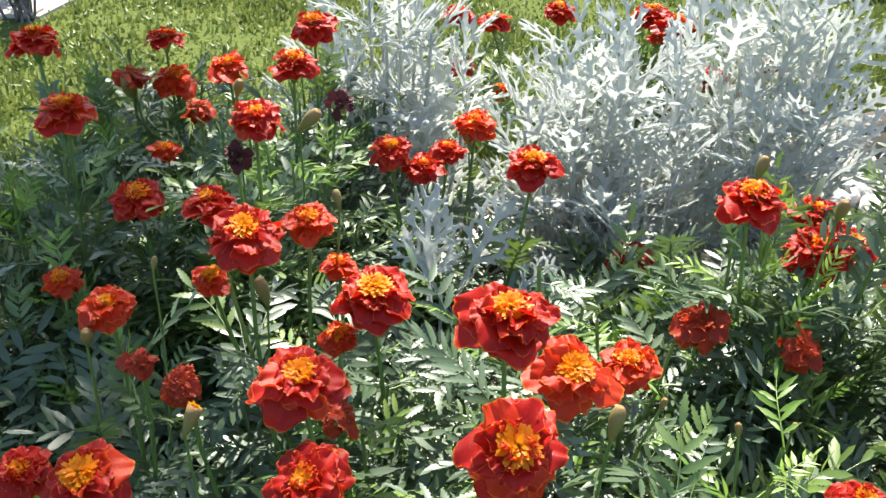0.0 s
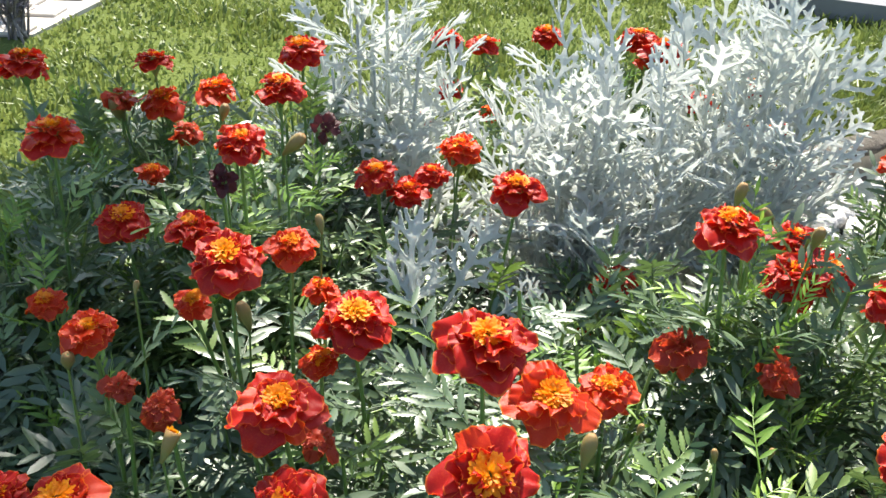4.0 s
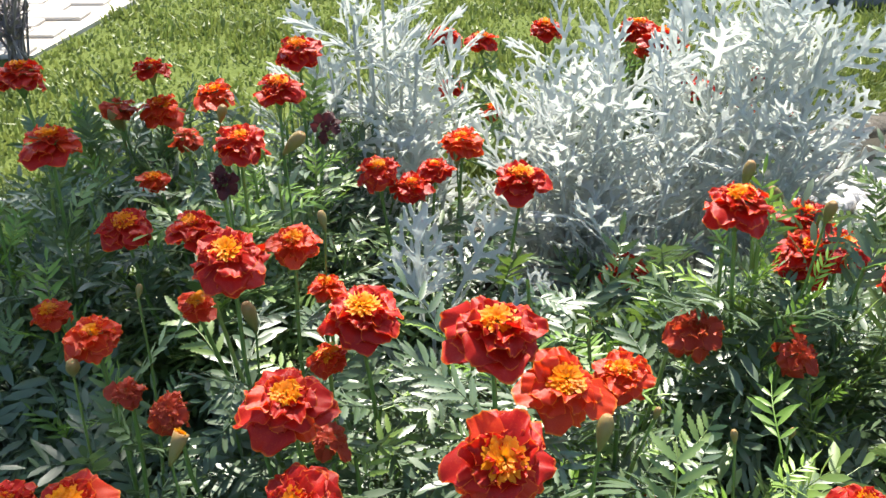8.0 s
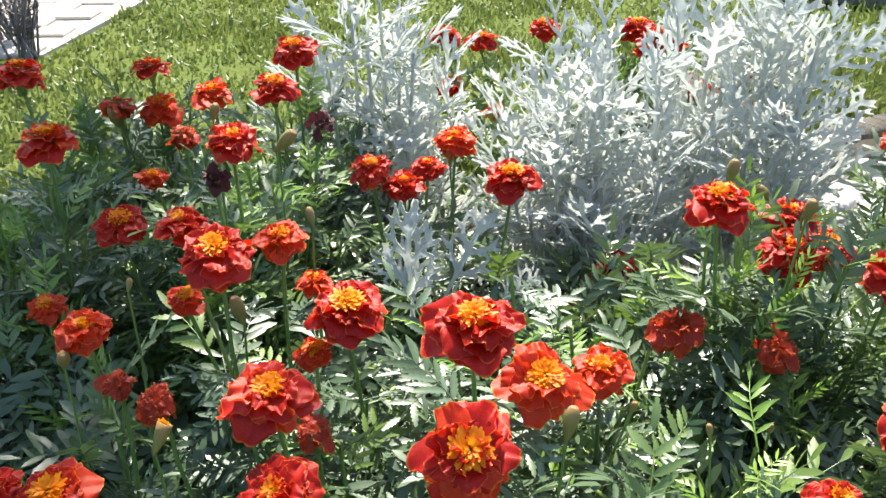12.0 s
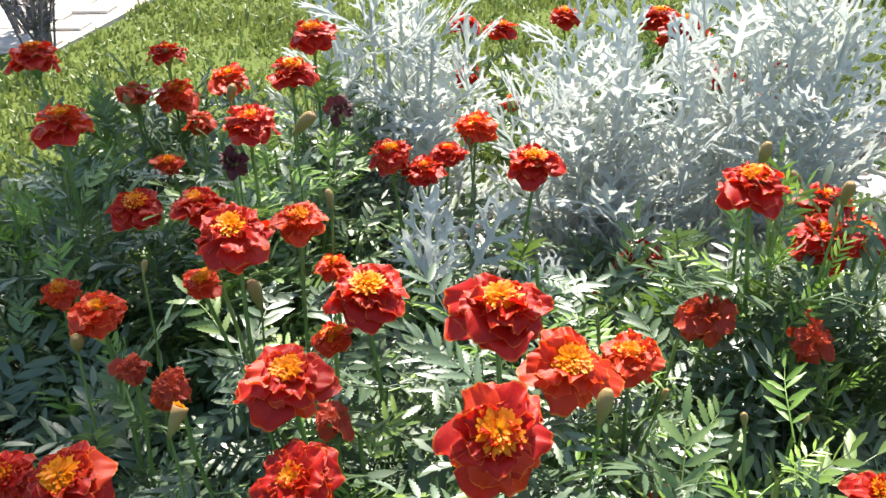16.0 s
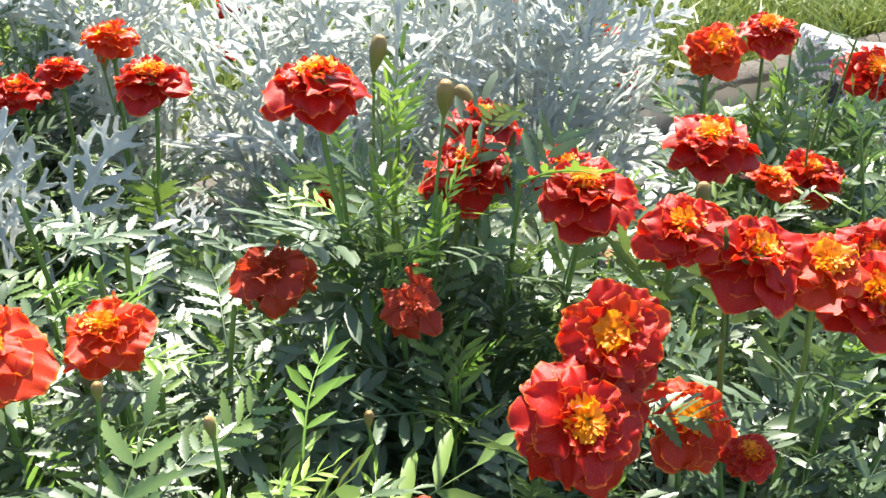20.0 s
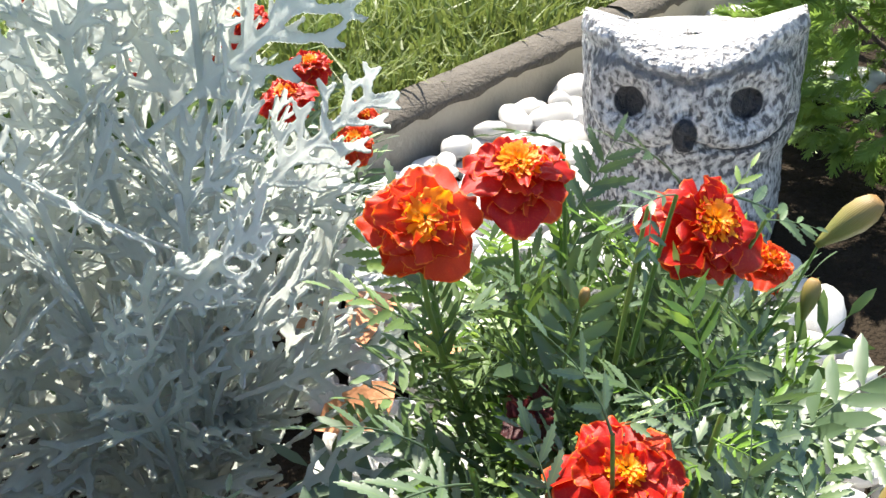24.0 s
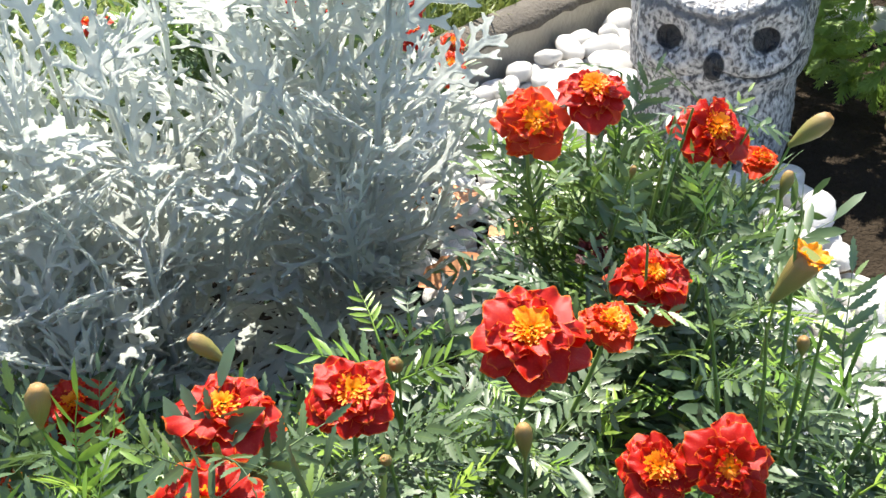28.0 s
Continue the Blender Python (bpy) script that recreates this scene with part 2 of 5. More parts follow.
def owl_material():
    m = Nodes("chipped_paint")
    vec = m.tree.nodes.new("ShaderNodeMapping")
    vec.inputs["Scale"].default_value = (1.0, 1.0, 0.72)
    m.link(m.coord().outputs["Object"], vec.inputs["Vector"])
    n = m.add("ShaderNodeTexNoise", Scale=165.0, Detail=2.5, Roughness=0.5, Distortion=0.3)
    m.link(vec.outputs[0], n.inputs["Vector"])
    big = m.noise(30.0, 3.0)
    f = m.math("ADD", n.outputs["Fac"], m.math("MULTIPLY", m.math("SUBTRACT", big.outputs["Fac"], 0.5), 0.16))
    chip = m.ramp(f, [(0.395, (0.05, 0.05, 0.055)), (0.48, (0.33, 0.318, 0.315)), (0.66, (0.63, 0.61, 0.60))])
    stain = m.noise(9.0, 4.0)
    col = m.mix(m.math("MULTIPLY", stain.outputs["Fac"], 0.3), chip.outputs["Color"], (0.30, 0.28, 0.28))
    pz = m.add("ShaderNodeSeparateXYZ")
    m.link(m.coord().outputs["Object"], pz.inputs[0])
    # colour lightened above the brow, imitating sun on the crown
    vee = m.math("SUBTRACT", pz.outputs["Z"], m.math("MULTIPLY", m.math("MINIMUM", m.math("ABSOLUTE", pz.outputs["X"]), 0.07), 0.28))
    crown = m.math("MULTIPLY", m.math("GREATER_THAN", vee, 0.221), 0.12)
    col = m.mix(crown, col, (0.74, 0.73, 0.71))
    # painted eyes and beak, the dark band under the brow, and the dark crease at one cheek
    p = m.add("ShaderNodeSeparateXYZ")
    m.link(m.coord().outputs["Object"], p.inputs[0])
    wob = m.math("SUBTRACT", m.noise(90.0, 3.0).outputs["Fac"], 0.5)
    x, z = p.outputs["X"], m.math("ADD", p.outputs["Z"], m.math("MULTIPLY", wob, 0.004))
    ax = m.math("ABSOLUTE", x)
    front = m.math("LESS_THAN", p.outputs["Y"], -0.03)

    def length(u, v):
        return m.math("SQRT", m.math("ADD", m.math("MULTIPLY", u, u), m.math("MULTIPLY", v, v)))

    def inside(dist, limit, soft):
        n = m.tree.nodes.new("ShaderNodeMapRange")
        m.link(dist, n.inputs["Value"])
        n.inputs["From Min"].default_value, n.inputs["From Max"].default_value = limit - soft, limit + soft
        n.inputs["To Min"].default_value, n.inputs["To Max"].default_value = 1.0, 0.0
        return m.math("MULTIPLY", n.outputs[0], front)

    eye = inside(length(m.math("SUBTRACT", ax, 0.059), m.math("SUBTRACT", z, 0.192)), 0.0165, 0.0012)
    beak = inside(length(m.math("MULTIPLY", x, 1.45), m.math("SUBTRACT", z, 0.163)), 0.0185, 0.0015)
    big_wob = m.math("SUBTRACT", m.noise(38.0, 3.0).outputs["Fac"], 0.5)
    brow = m.math("ADD", m.math("MULTIPLY", m.math("MINIMUM", ax, 0.07), 0.28), 0.2145)
    brow = m.math("ADD", brow, m.math("MULTIPLY", big_wob, 0.03))
    band = inside(m.math("ABSOLUTE", m.math("SUBTRACT", z, brow)), 0.0052, 0.0016)
    band = m.math("MULTIPLY", band, m.math("LESS_THAN", ax, 0.1))
    arc = length(m.math("SUBTRACT", x, 0.050), m.math("MULTIPLY", m.math("SUBTRACT", z, 0.200), 1.25))
    arc = m.math("ABSOLUTE", m.math("SUBTRACT", arc, 0.070))
    arc = m.math("SUBTRACT", arc, m.math("MULTIPLY", m.math("MINIMUM", m.math("MAXIMUM", m.math("SUBTRACT", x, 0.02), 0.0), 0.05), 0.075))
    crease = m.math("MULTIPLY", inside(arc, 0.0006, 0.0016), m.math("MULTIPLY", m.math("GREATER_THAN", x, 0.008), m.math("LESS_THAN", z, 0.170)))
    col = m.mix(m.math("MULTIPLY", band, 0.85), col, (0.09, 0.095, 0.11))
    col = m.mix(m.math("MAXIMUM", m.math("MAXIMUM", eye, beak), m.math("MULTIPLY", crease, 0.9)), col, (0.022, 0.022, 0.026))
    m.link(col, m.bsdf.inputs["Base Color"])
    m.set(0.6, 0.4)
    m.bump(f, 1.0, 0.007)
    return m.mat


OWL = owl_material()
SHRUB = green_material("shrub_spray", (0.08, 0.17, 0.03), (0.18, 0.31, 0.055), (0.36, 0.48, 0.09), 0.42, 0.5)
BARK = stone_material("bark", (0.06, 0.045, 0.03), (0.14, 0.10, 0.07), 40.0, 0.9)


# ---- building helpers ----


def as_mesh(name, bm, material, smooth=True):
    me = bpy.data.meshes.new(name)
    bm.to_mesh(me)
    bm.free()
    for mat in (material if isinstance(material, (list, tuple)) else [material]):
        me.materials.append(mat)
    if smooth:
        me.polygons.foreach_set("use_smooth", [True] * len(me.polygons))
    return me


def piece(name, me, parent, local, label="", kind=""):
    ob = new(name, me)
    if parent:
        ob.parent = parent
    ob.matrix_basis = local
    return tagged(ob, label, kind=kind)


def part(name, bm, material, parent, label="", kind="", local=Matrix()):
    return piece(name, as_mesh(name, bm, material), parent, local, label, kind)


def thing(name, at, label, category, group=""):
    ob = new(name)
    ob.location = at
    ob.empty_display_size = 0.02
    return tagged(ob, label, category, group)


def tube(bm, points, radii, sides=6, cap=True):
    """A round tube along points with a radius at each."""
    rings, uv = [], bm.loops.layers.uv.verify()
    up = Vector((0.3, 0.2, 1)).normalized()
    for i, p in enumerate(points):
        a, b = points[max(i - 1, 0)], points[min(i + 1, len(points) - 1)]
        way = (b - a).normalized()
        s = way.cross(up if abs(way.dot(up)) < 0.95 else Vector((1, 0, 0))).normalized()
        t = s.cross(way)
        rings.append([bm.verts.new(p + radii[i] * (math.cos(k * math.tau / sides) * s + math.sin(k * math.tau / sides) * t)) for k in range(sides)])
    for i in range(len(rings) - 1):
        for k in range(sides):
            f = bm.faces.new((rings[i][k], rings[i][(k + 1) % sides], rings[i + 1][(k + 1) % sides], rings[i + 1][k]))
            for loop, (u, v) in zip(f.loops, ((k, i), (k + 1, i), (k + 1, i + 1), (k, i + 1))):
                loop[uv].uv = (u / sides, v / (len(rings) - 1))
    if cap:
        bm.faces.new(rings[-1])
        bm.faces.new(rings[0][::-1])


def bend(a, b, sag, n=7):
    """Points from a to b along a curve pulled aside by sag."""
    c = (a + b) / 2 + sag
    return [(1 - t) ** 2 * a + 2 * t * (1 - t) * c + t * t * b for t in (i / (n - 1) for i in range(n))]


def blade(bm, spine, widths, side, lift, fold=0.25, teeth=0.0):
    """A leaf blade: a mid line and two edges, folded along the middle; teeth cut the edge."""
    uv = bm.loops.layers.uv.verify()
    rows = []
    for i, (p, w) in enumerate(zip(spine, widths)):
        k = w * (1 - teeth * (i % 2))
        # the points of the teeth lean towards the tip
        fore = (spine[i + 1] - p) * min(1.0, 2.2 * teeth) if teeth and i % 2 == 0 and 0 < i < len(spine) - 1 else p * 0.0
        rows.append((bm.verts.new(p + fore - side * k + lift * fold * k), bm.verts.new(p), bm.verts.new(p + fore + side * k + lift * fold * k)))
    n = len(rows) - 1
    for i in range(n):
        for j in (0, 1):
            f = bm.faces.new((rows[i][j], rows[i][j + 1], rows[i + 1][j + 1], rows[i + 1][j]))
            for loop, (u, v) in zip(f.loops, ((j / 2, i / n), ((j + 1) / 2, i / n), ((j + 1) / 2, (i + 1) / n), (j / 2, (i + 1) / n))):
                loop[uv].uv = (u, v)


def turned(way, spin=0.0):
    """A turn that takes +z to way."""
    return Vector(way).to_track_quat("Z", "Y").to_matrix().to_4x4() @ Matrix.Rotation(spin, 4, "Z")


# ---- ground, kerb, lawn, path ----
def sheet(name, outline, z, material, label, category, drop=0.0):
    bm = bmesh.new()
    f = bm.faces.new([bm.verts.new((x, y, z)) for x, y in outline])
    if drop:
        r = bmesh.ops.extrude_face_region(bm, geom=[f])
        for v in r["geom"]:
            if isinstance(v, bmesh.types.BMVert):
                v.co.z -= drop
        bmesh.ops.recalc_face_normals(bm, faces=bm.faces)
    ob = new(name, as_mesh(name, bm, material, False))
    return tagged(ob, label, category, kind="structure")


KERB_A, KERB_B = Vector((0.567, 1.425, 0)), Vector((0.885, 1.603, 0))
kerb_way = (KERB_B - KERB_A).normalized()
kerb_out = Vector((-kerb_way.y, kerb_way.x, 0))


def kerb_point(s, off, z=0.0):
    return KERB_A + kerb_way * s + kerb_out * off + Vector((0, 0, z))


sheet("ground", [(-400, -400), (400, -400), (400, 400), (-400, 400)], -0.012, TURF, "green turf ground reaching the horizon", "ground")

bm = bmesh.new()
n = 46
grid = [[None] * (n + 1) for _ in range(n + 1)]
for i in range(n + 1):
    for j in range(n + 1):
        s, o = -1.6 + 3.0 * i / n, -1.75 * j / n
        p = kerb_point(s, o)
        p.z = 0.004 + 0.016 * noise.noise(p * 9) + 0.006 * noise.noise(p * 40)
        grid[i][j] = bm.verts.new(p)
for i in range(n):
    for j in range(n):
        bm.faces.new((grid[i][j], grid[i][j + 1], grid[i + 1][j + 1], grid[i + 1][j]))
tagged(new("soil_bed", as_mesh("soil_bed", bm, SOIL)), "dark crumbly soil of the flower bed", "soil", kind="structure")

# kerb stones: chamfered concrete lengths laid end to end
kerb = thing("kerb", kerb_point(0, 0), "weathered concrete kerb between flower bed and lawn", "kerb")
kerb["kind"] = "structure"
for s0, s1 in ((-1.42, -0.623), (-0.617, 0.497), (0.503, 1.30)):
    bm = bmesh.new()
    prof = [(0.0, -0.02), (0.002, 0.074), (0.006, 0.080), (0.050, 0.082), (0.054, 0.076), (0.056, -0.02)]
    cuts = 26
    rows = []
    for i in range(cuts + 1):
        s = s0 + (s1 - s0) * i / cuts
        row = []
        for o, z in prof:
            p = kerb_point(s, o, z)
            w = 0.0025 * noise.noise(p * 30) + 0.0015 * noise.noise(p * 90)
            row.append(bm.verts.new(p + kerb_out * w + Vector((0, 0, w if z > 0 else 0)) - kerb.location))
        rows.append(row)
    for a, b in zip(rows, rows[1:]):
        for k in range(len(prof) - 1):
            bm.faces.new((a[k], b[k], b[k + 1], a[k + 1]))
    bm.faces.new(rows[0])
    bm.faces.new(rows[-1][::-1])
    bmesh.ops.recalc_face_normals(bm, faces=bm.faces)
    ob = new("kerb_stone", as_mesh("kerb_stone", bm, CONCRETE, False))
    ob.parent = kerb
    bm = bmesh.new()
    rows = []
    for i in range(61):
        s = s0 + 0.004 + (s1 - s0 - 0.008) * i / 60
        row = []
        for o, z in ((-0.003, 0.070), (-0.0035, 0.077), (0.004, 0.085), (0.028, 0.090), (0.052, 0.087), (0.058, 0.074)):
            p = kerb_point(s, o, z)
            w = 0.004 * noise.noise(p * 45) + 0.002 * noise.noise(p * 130)
            row.append(bm.verts.new(p + Vector((0, 0, w * (0.4 if o > 0 else 2.2))) - kerb.location))
        rows.append(row)
    for p, q in zip(rows, rows[1:]):
        for k in range(5):
            bm.faces.new((p[k], q[k], q[k + 1], p[k + 1]))
    part("moss_crust", bm, MOSS, ob, "dark mossy crust on top of the kerb")

# lawn behind the kerb
def lawn_blades(name, count, seed, s_range, o_range, height, label):
    r = random.Random(seed)
    verts, faces = [], []
    for _ in range(count):
        o = o_range[0] + (o_range[1] - o_range[0]) * r.random() ** 1.5
        p = kerb_point(r.uniform(*s_range), o)
        if p.x < -1.02 and p.y > 1.9 and p.x < -1.05 + 0.1 * (p.y - 2.2):
            continue
        clump = 0.6 + 0.9 * max(0, noise.noise(p * 5)) + 0.4 * noise.noise(p * 17)
        h = height * r.uniform(0.5, 1.2) * max(clump, 0.3)
        a = r.uniform(0, math.tau)
        side = Vector((math.cos(a), math.sin(a), 0)) * r.uniform(0.0016, 0.0034) * (1 + 0.4 * o)
        lean = Vector((r.gauss(0, 1), r.gauss(0, 1), 0)) * h * 0.45
        base = Vector((p.x, p.y, 0.045))
        mid, tip = base + lean * 0.35 + Vector((0, 0, h * 0.65)), base + lean + Vector((0, 0, h * 0.9))
        i = len(verts)
        verts += [base - side, base + side, mid + side * 0.8, mid - side * 0.8, tip]
        faces += [(i, i + 1, i + 2, i + 3), (i + 3, i + 2, i + 4)]
    me = bpy.data.meshes.new(name)
    me.from_pydata([tuple(v) for v in verts], [], faces)
    me.materials.append(GRASS)
    return tagged(new(name, me), label, "grass", kind="stuff")


bm = bmesh.new()
n, mrows = 60, 34
grid = []
for i in range(n + 1):
    row = []
    for j in range(mrows + 1):
        p = kerb_point(-2.2 + 4.6 * i / n, 0.062 + 3.4 * (j / mrows) ** 1.4)
        p.z = 0.05 + 0.012 * noise.noise(p * 3) + 0.006 * noise.noise(p * 14)
        row.append(bm.verts.new(p))
    grid.append(row)
for i in range(n):
    for j in range(mrows):
        bm.faces.new((grid[i][j], grid[i][j + 1], grid[i + 1][j + 1], grid[i + 1][j]))
tagged(new("lawn", as_mesh("lawn", bm, TURF)), "sunlit lawn turf beyond the kerb", "lawn", kind="structure")
lawn_blades("lawn_grass", 70000, 5, (-2.1, 2.2), (0.07, 3.2), 0.042, "short sunlit yellow-green lawn grass")
lawn_blades("kerb_grass", 7000, 6, (-1.2, 1.2), (0.066, 0.36), 0.10, "longer grass tufts along the kerb")

path = sheet("path", [(-1.06, 2.22), (-0.99, 2.95), (-0.86, 4.4), (-5.0, 6.0), (-5.0, 2.6), (-1.35, 2.12)], 0.062, PATH_JOINT, "pale sunlit paved path beyond the lawn", "path", 0.05)
bm = bmesh.new()
box = bmesh.ops.create_cube(bm, size=1.0)["verts"]
for v in box:
    v.co = Vector((v.co.x * 0.192, v.co.y * 0.092, v.co.z * 0.012))
bmesh.ops.bevel(bm, geom=bm.edges[:], offset=0.003, segments=1, affect="EDGES")
PAVER = as_mesh("paver", bm, PATH_STONE, False)
for row in range(13):
    for k in range(12):
        x, y = -1.17 - 0.2 * k - 0.1 * (row % 2), 2.24 + 0.1 * row
        if x + 0.1 > -1.06 + 0.096 * (y - 2.22) or y < 2.14 + 0.13 * (-1.35 - x) + 0.07:
            continue
        piece("paver", PAVER, path, pose(x, y, 0.066 + 0.0012 * math.sin(row * 5 + k * 3), 0, 0, 0))

sheet("grey_slab", [(1.02, 2.84), (1.26, 3.02), (1.9, 2.95), (1.75, 2.52), (1.38, 2.66)], 0.115, SLAB, "flat grey stone slab lying on the lawn", "slab", 0.06)


# ---- marigolds: shared meshes ----
def petal_mesh(seed, material, length, width, cup, ruffle):
    """One broad fan-shaped petal along +x from the origin, rounded and frilled at the far edge."""
    r = random.Random(seed)
    bm = bmesh.new()
    uv = bm.loops.layers.uv.verify()
    nu, nv = 14, 8
    ph, ph2, ph3, notch = r.uniform(0, 6), r.uniform(0, 6), r.uniform(0, 6), r.uniform(0.0, 0.10)
    skew, f1, f2 = r.uniform(-0.3, 0.3), r.uniform(3.0, 5.5), r.uniform(8.0, 13.0)
    rows = []
    for j in range(nv + 1):
        v = j / nv
        row = []
        for i in range(nu + 1):
            u = i / nu * 2 - 1
            half = width * 0.5 * (0.20 + 0.80 * math.sin(min(v / 0.78, 1.0) * 1.5708) ** 1.2)
            reach = v * (1 - 0.42 * abs(u) ** 2.2 * v ** 1.5 - notch * math.exp(-((u - skew) * 3.2) ** 2) * v * v)
            reach += (0.024 * math.sin(u * 7 + ph2) + 0.010 * math.sin(u * 15 + ph3)) * v ** 3
            z = cup * length * v * v + 0.10 * width * u * u * v
            z += ruffle * width * v ** 2 * math.sin(u * f1 + ph) + ruffle * 0.7 * width * v ** 4 * math.sin(u * f2 + ph2)
            z += 0.045 * width * v * math.sin(v * 6 + ph3) - 0.03 * width * math.exp(-(u * 5) ** 2) * v
            row.append(bm.verts.new((length * reach, half * u * (1 - 0.24 * v ** 5) + skew * 0.22 * width * v * v, z)))
        rows.append(row)
    for j in range(nv):
        for i in range(nu):
            f = bm.faces.new((rows[j][i], rows[j][i + 1], rows[j + 1][i + 1], rows[j + 1][i]))
            for loop, (a, b) in zip(f.loops, ((i, j), (i + 1, j), (i + 1, j + 1), (i, j + 1))):
                loop[uv].uv = (a / nu, b / nv)
    return as_mesh("petal", bm, material)


def crest_mesh(seed, material):
    """The raised tuft of small curled florets in the middle of a head."""
    r = random.Random(seed)
    bm = bmesh.new()
    for k in range(100):
        q = math.sqrt((k + 0.5) / 100)
        a = k * 2.39996 + r.uniform(-0.2, 0.2)
        base = Vector((math.cos(a) * 0.10 * q, math.sin(a) * 0.10 * q, 0.10 - 0.05 * q))
        out = Vector((math.cos(a), math.sin(a), 0))
        way = (out * (0.25 + 0.9 * q) + Vector((0, 0, 1.1 - 0.5 * q))).normalized()
        size = r.uniform(0.055, 0.10)
        spine = [base, base + way * size * 0.5, base + way * size * 0.85 + out * size * 0.12, base + way * size + out * size * 0.34]
        side = way.cross(out)
        side = side.normalized() if side.length > 1e-4 else Vector((1, 0, 0))
        blade(bm, spine, [0.007, 0.014, 0.019, 0.010], side, -out, 0.55, 0.0)
    return as_mesh("centre", bm, material)


def lathe(bm, profile, sides=10, ribs=0.0):
    uv = bm.loops.layers.uv.verify()
    rows = []
    for r0, z in profile:
        rows.append([bm.verts.new((r0 * (1 + ribs * (k % 2)) * math.cos(k * math.tau / sides), r0 * (1 + ribs * (k % 2)) * math.sin(k * math.tau / sides), z)) for k in range(sides)])
    for i in range(len(rows) - 1):
        for k in range(sides):
            f = bm.faces.new((rows[i][k], rows[i][(k + 1) % sides], rows[i + 1][(k + 1) % sides], rows[i + 1][k]))
            for loop, (a, b) in zip(f.loops, ((k, i), (k + 1, i), (k + 1, i + 1), (k, i + 1))):
                loop[uv].uv = (a / sides, b / (len(rows) - 1))
    bm.faces.new(rows[-1])
    bm.faces.new(rows[0][::-1])


# a head of diameter 1 is scaled to each bloom; petals point along +x
PETALS = {kind: [[petal_mesh(10 * k + 100 * ring + s, mat, length, width, cup, ruffle) for k in range(6)]
                 for ring, (length, width, cup, ruffle) in enumerate(((0.45, 0.47, -0.22, 0.055), (0.39, 0.42, -0.20, 0.080), (0.31, 0.34, -0.12, 0.110), (0.23, 0.27, -0.02, 0.16), (0.16, 0.19, 0.08, 0.20)))]
          for s, (kind, mat) in enumerate({"r": RED_PETAL, "o": ORANGE_PETAL, "w": DRY_PETAL, "d": DEAD_PETAL, "c": CREST_PETAL}.items())}
CRESTS = {"r": [crest_mesh(k, CREST_PETAL) for k in range(3)], "w": [crest_mesh(7, DRY_PETAL)], "d": [crest_mesh(8, DEAD_PETAL)]}
bm = bmesh.new()
lathe(bm, [(0.035, -0.56), (0.065, -0.46), (0.12, -0.28), (0.165, -0.10), (0.15, 0.0)], 10, 0.06)
CALYX = as_mesh("flower_head", bm, STALK)
bm = bmesh.new()
lathe(bm, [(0.05, -0.58), (0.08, -0.46), (0.16, -0.22), (0.215, 0.04), (0.205, 0.26), (0.145, 0.41), (0.08, 0.47), (0.04, 0.45)], 14, 0.08)
BUD_MESH = as_mesh("bud", bm, BUD)
bm = bmesh.new()
lathe(bm, [(0.05, -0.62), (0.085, -0.48), (0.16, -0.2), (0.205, 0.10), (0.215, 0.32), (0.16, 0.33)], 14, 0.08)
CUP_MESH = as_mesh("bud_cup", bm, BUD)

RINGS = ((8, 0.09, -0.05, -26), (9, 0.085, 0.01, -8), (8, 0.075, 0.06, 8), (7, 0.06, 0.095, 24), (5, 0.04, 0.12, 42))


def flower_head(plant, at, size, tilt_to, tilt, kind, r):
    """A double head facing up, leaned by tilt degrees towards the heading tilt_to; returns where its stalk joins."""
    lean = Matrix.Rotation(radians(tilt), 4, Vector((0, 0, 1)).cross(Vector((tilt_to[0], tilt_to[1], 0))).normalized())
    m = Matrix.Translation(Vector(at) - plant.location) @ lean @ Matrix.Rotation(r.uniform(0, 6.3), 4, "Z") @ Matrix.Diagonal((size * 1.10, size * 1.10, size * 0.82, 1))
    head = piece("flower_head", CALYX, plant, m)
    crested, blush = r.choice((0.0, 0.1, 0.2, 0.75)), r.choice((0.0, 0.0, 0.0, 0.25))
    loose = {"r": 1.25, "o": 1.7, "w": 2.6, "d": 3.0}[kind]
    droop = {"r": 0, "o": -2, "w": -38, "d": 30}[kind]
    for ring, (count, radius, z, angle) in enumerate(RINGS):
        if kind == "d" and ring in (1, 3, 4):
            continue
        spin = r.uniform(0, 1)
        for k in range(count):
            if kind in "wd" and r.random() < 0.2:
                continue
            a = (k + spin + r.gauss(0, 0.17)) * math.tau / count
            tip = angle + droop + r.gauss(0, 9 * loose)
            local = Matrix.Rotation(a, 4, "Z") @ Matrix.Translation((radius, 0, z)) @ Matrix.Rotation(-radians(tip), 4, "Y") @ Matrix.Rotation(r.gauss(0, 0.2 * loose), 4, "X")
            local = local @ Matrix.Scale(r.uniform(0.72, 1.16) * (0.98 if kind == "w" else 0.8 if kind == "d" else 1), 4)
            which = "c" if (ring == 4 and kind in "ro" and r.random() < crested) or (ring == 3 and kind == "o" and r.random() < 0.25) else kind
            if which == "r" and r.random() < blush:
                which = "o"
            piece("petal", r.choice(PETALS[which][ring]), head, local)
    crest = r.choice(CRESTS["r" if kind in "ro" else kind])
    piece("centre", crest, head, Matrix.Translation((0, 0, 0.08)) @ Matrix.Scale(r.uniform(0.75, 1.05) if kind in "ro" else 0.7, 4), "golden orange centre florets" if kind in "ro" else "")
    return Vector(at) + lean.to_3x3() @ Vector((0, 0, -0.44 * size))


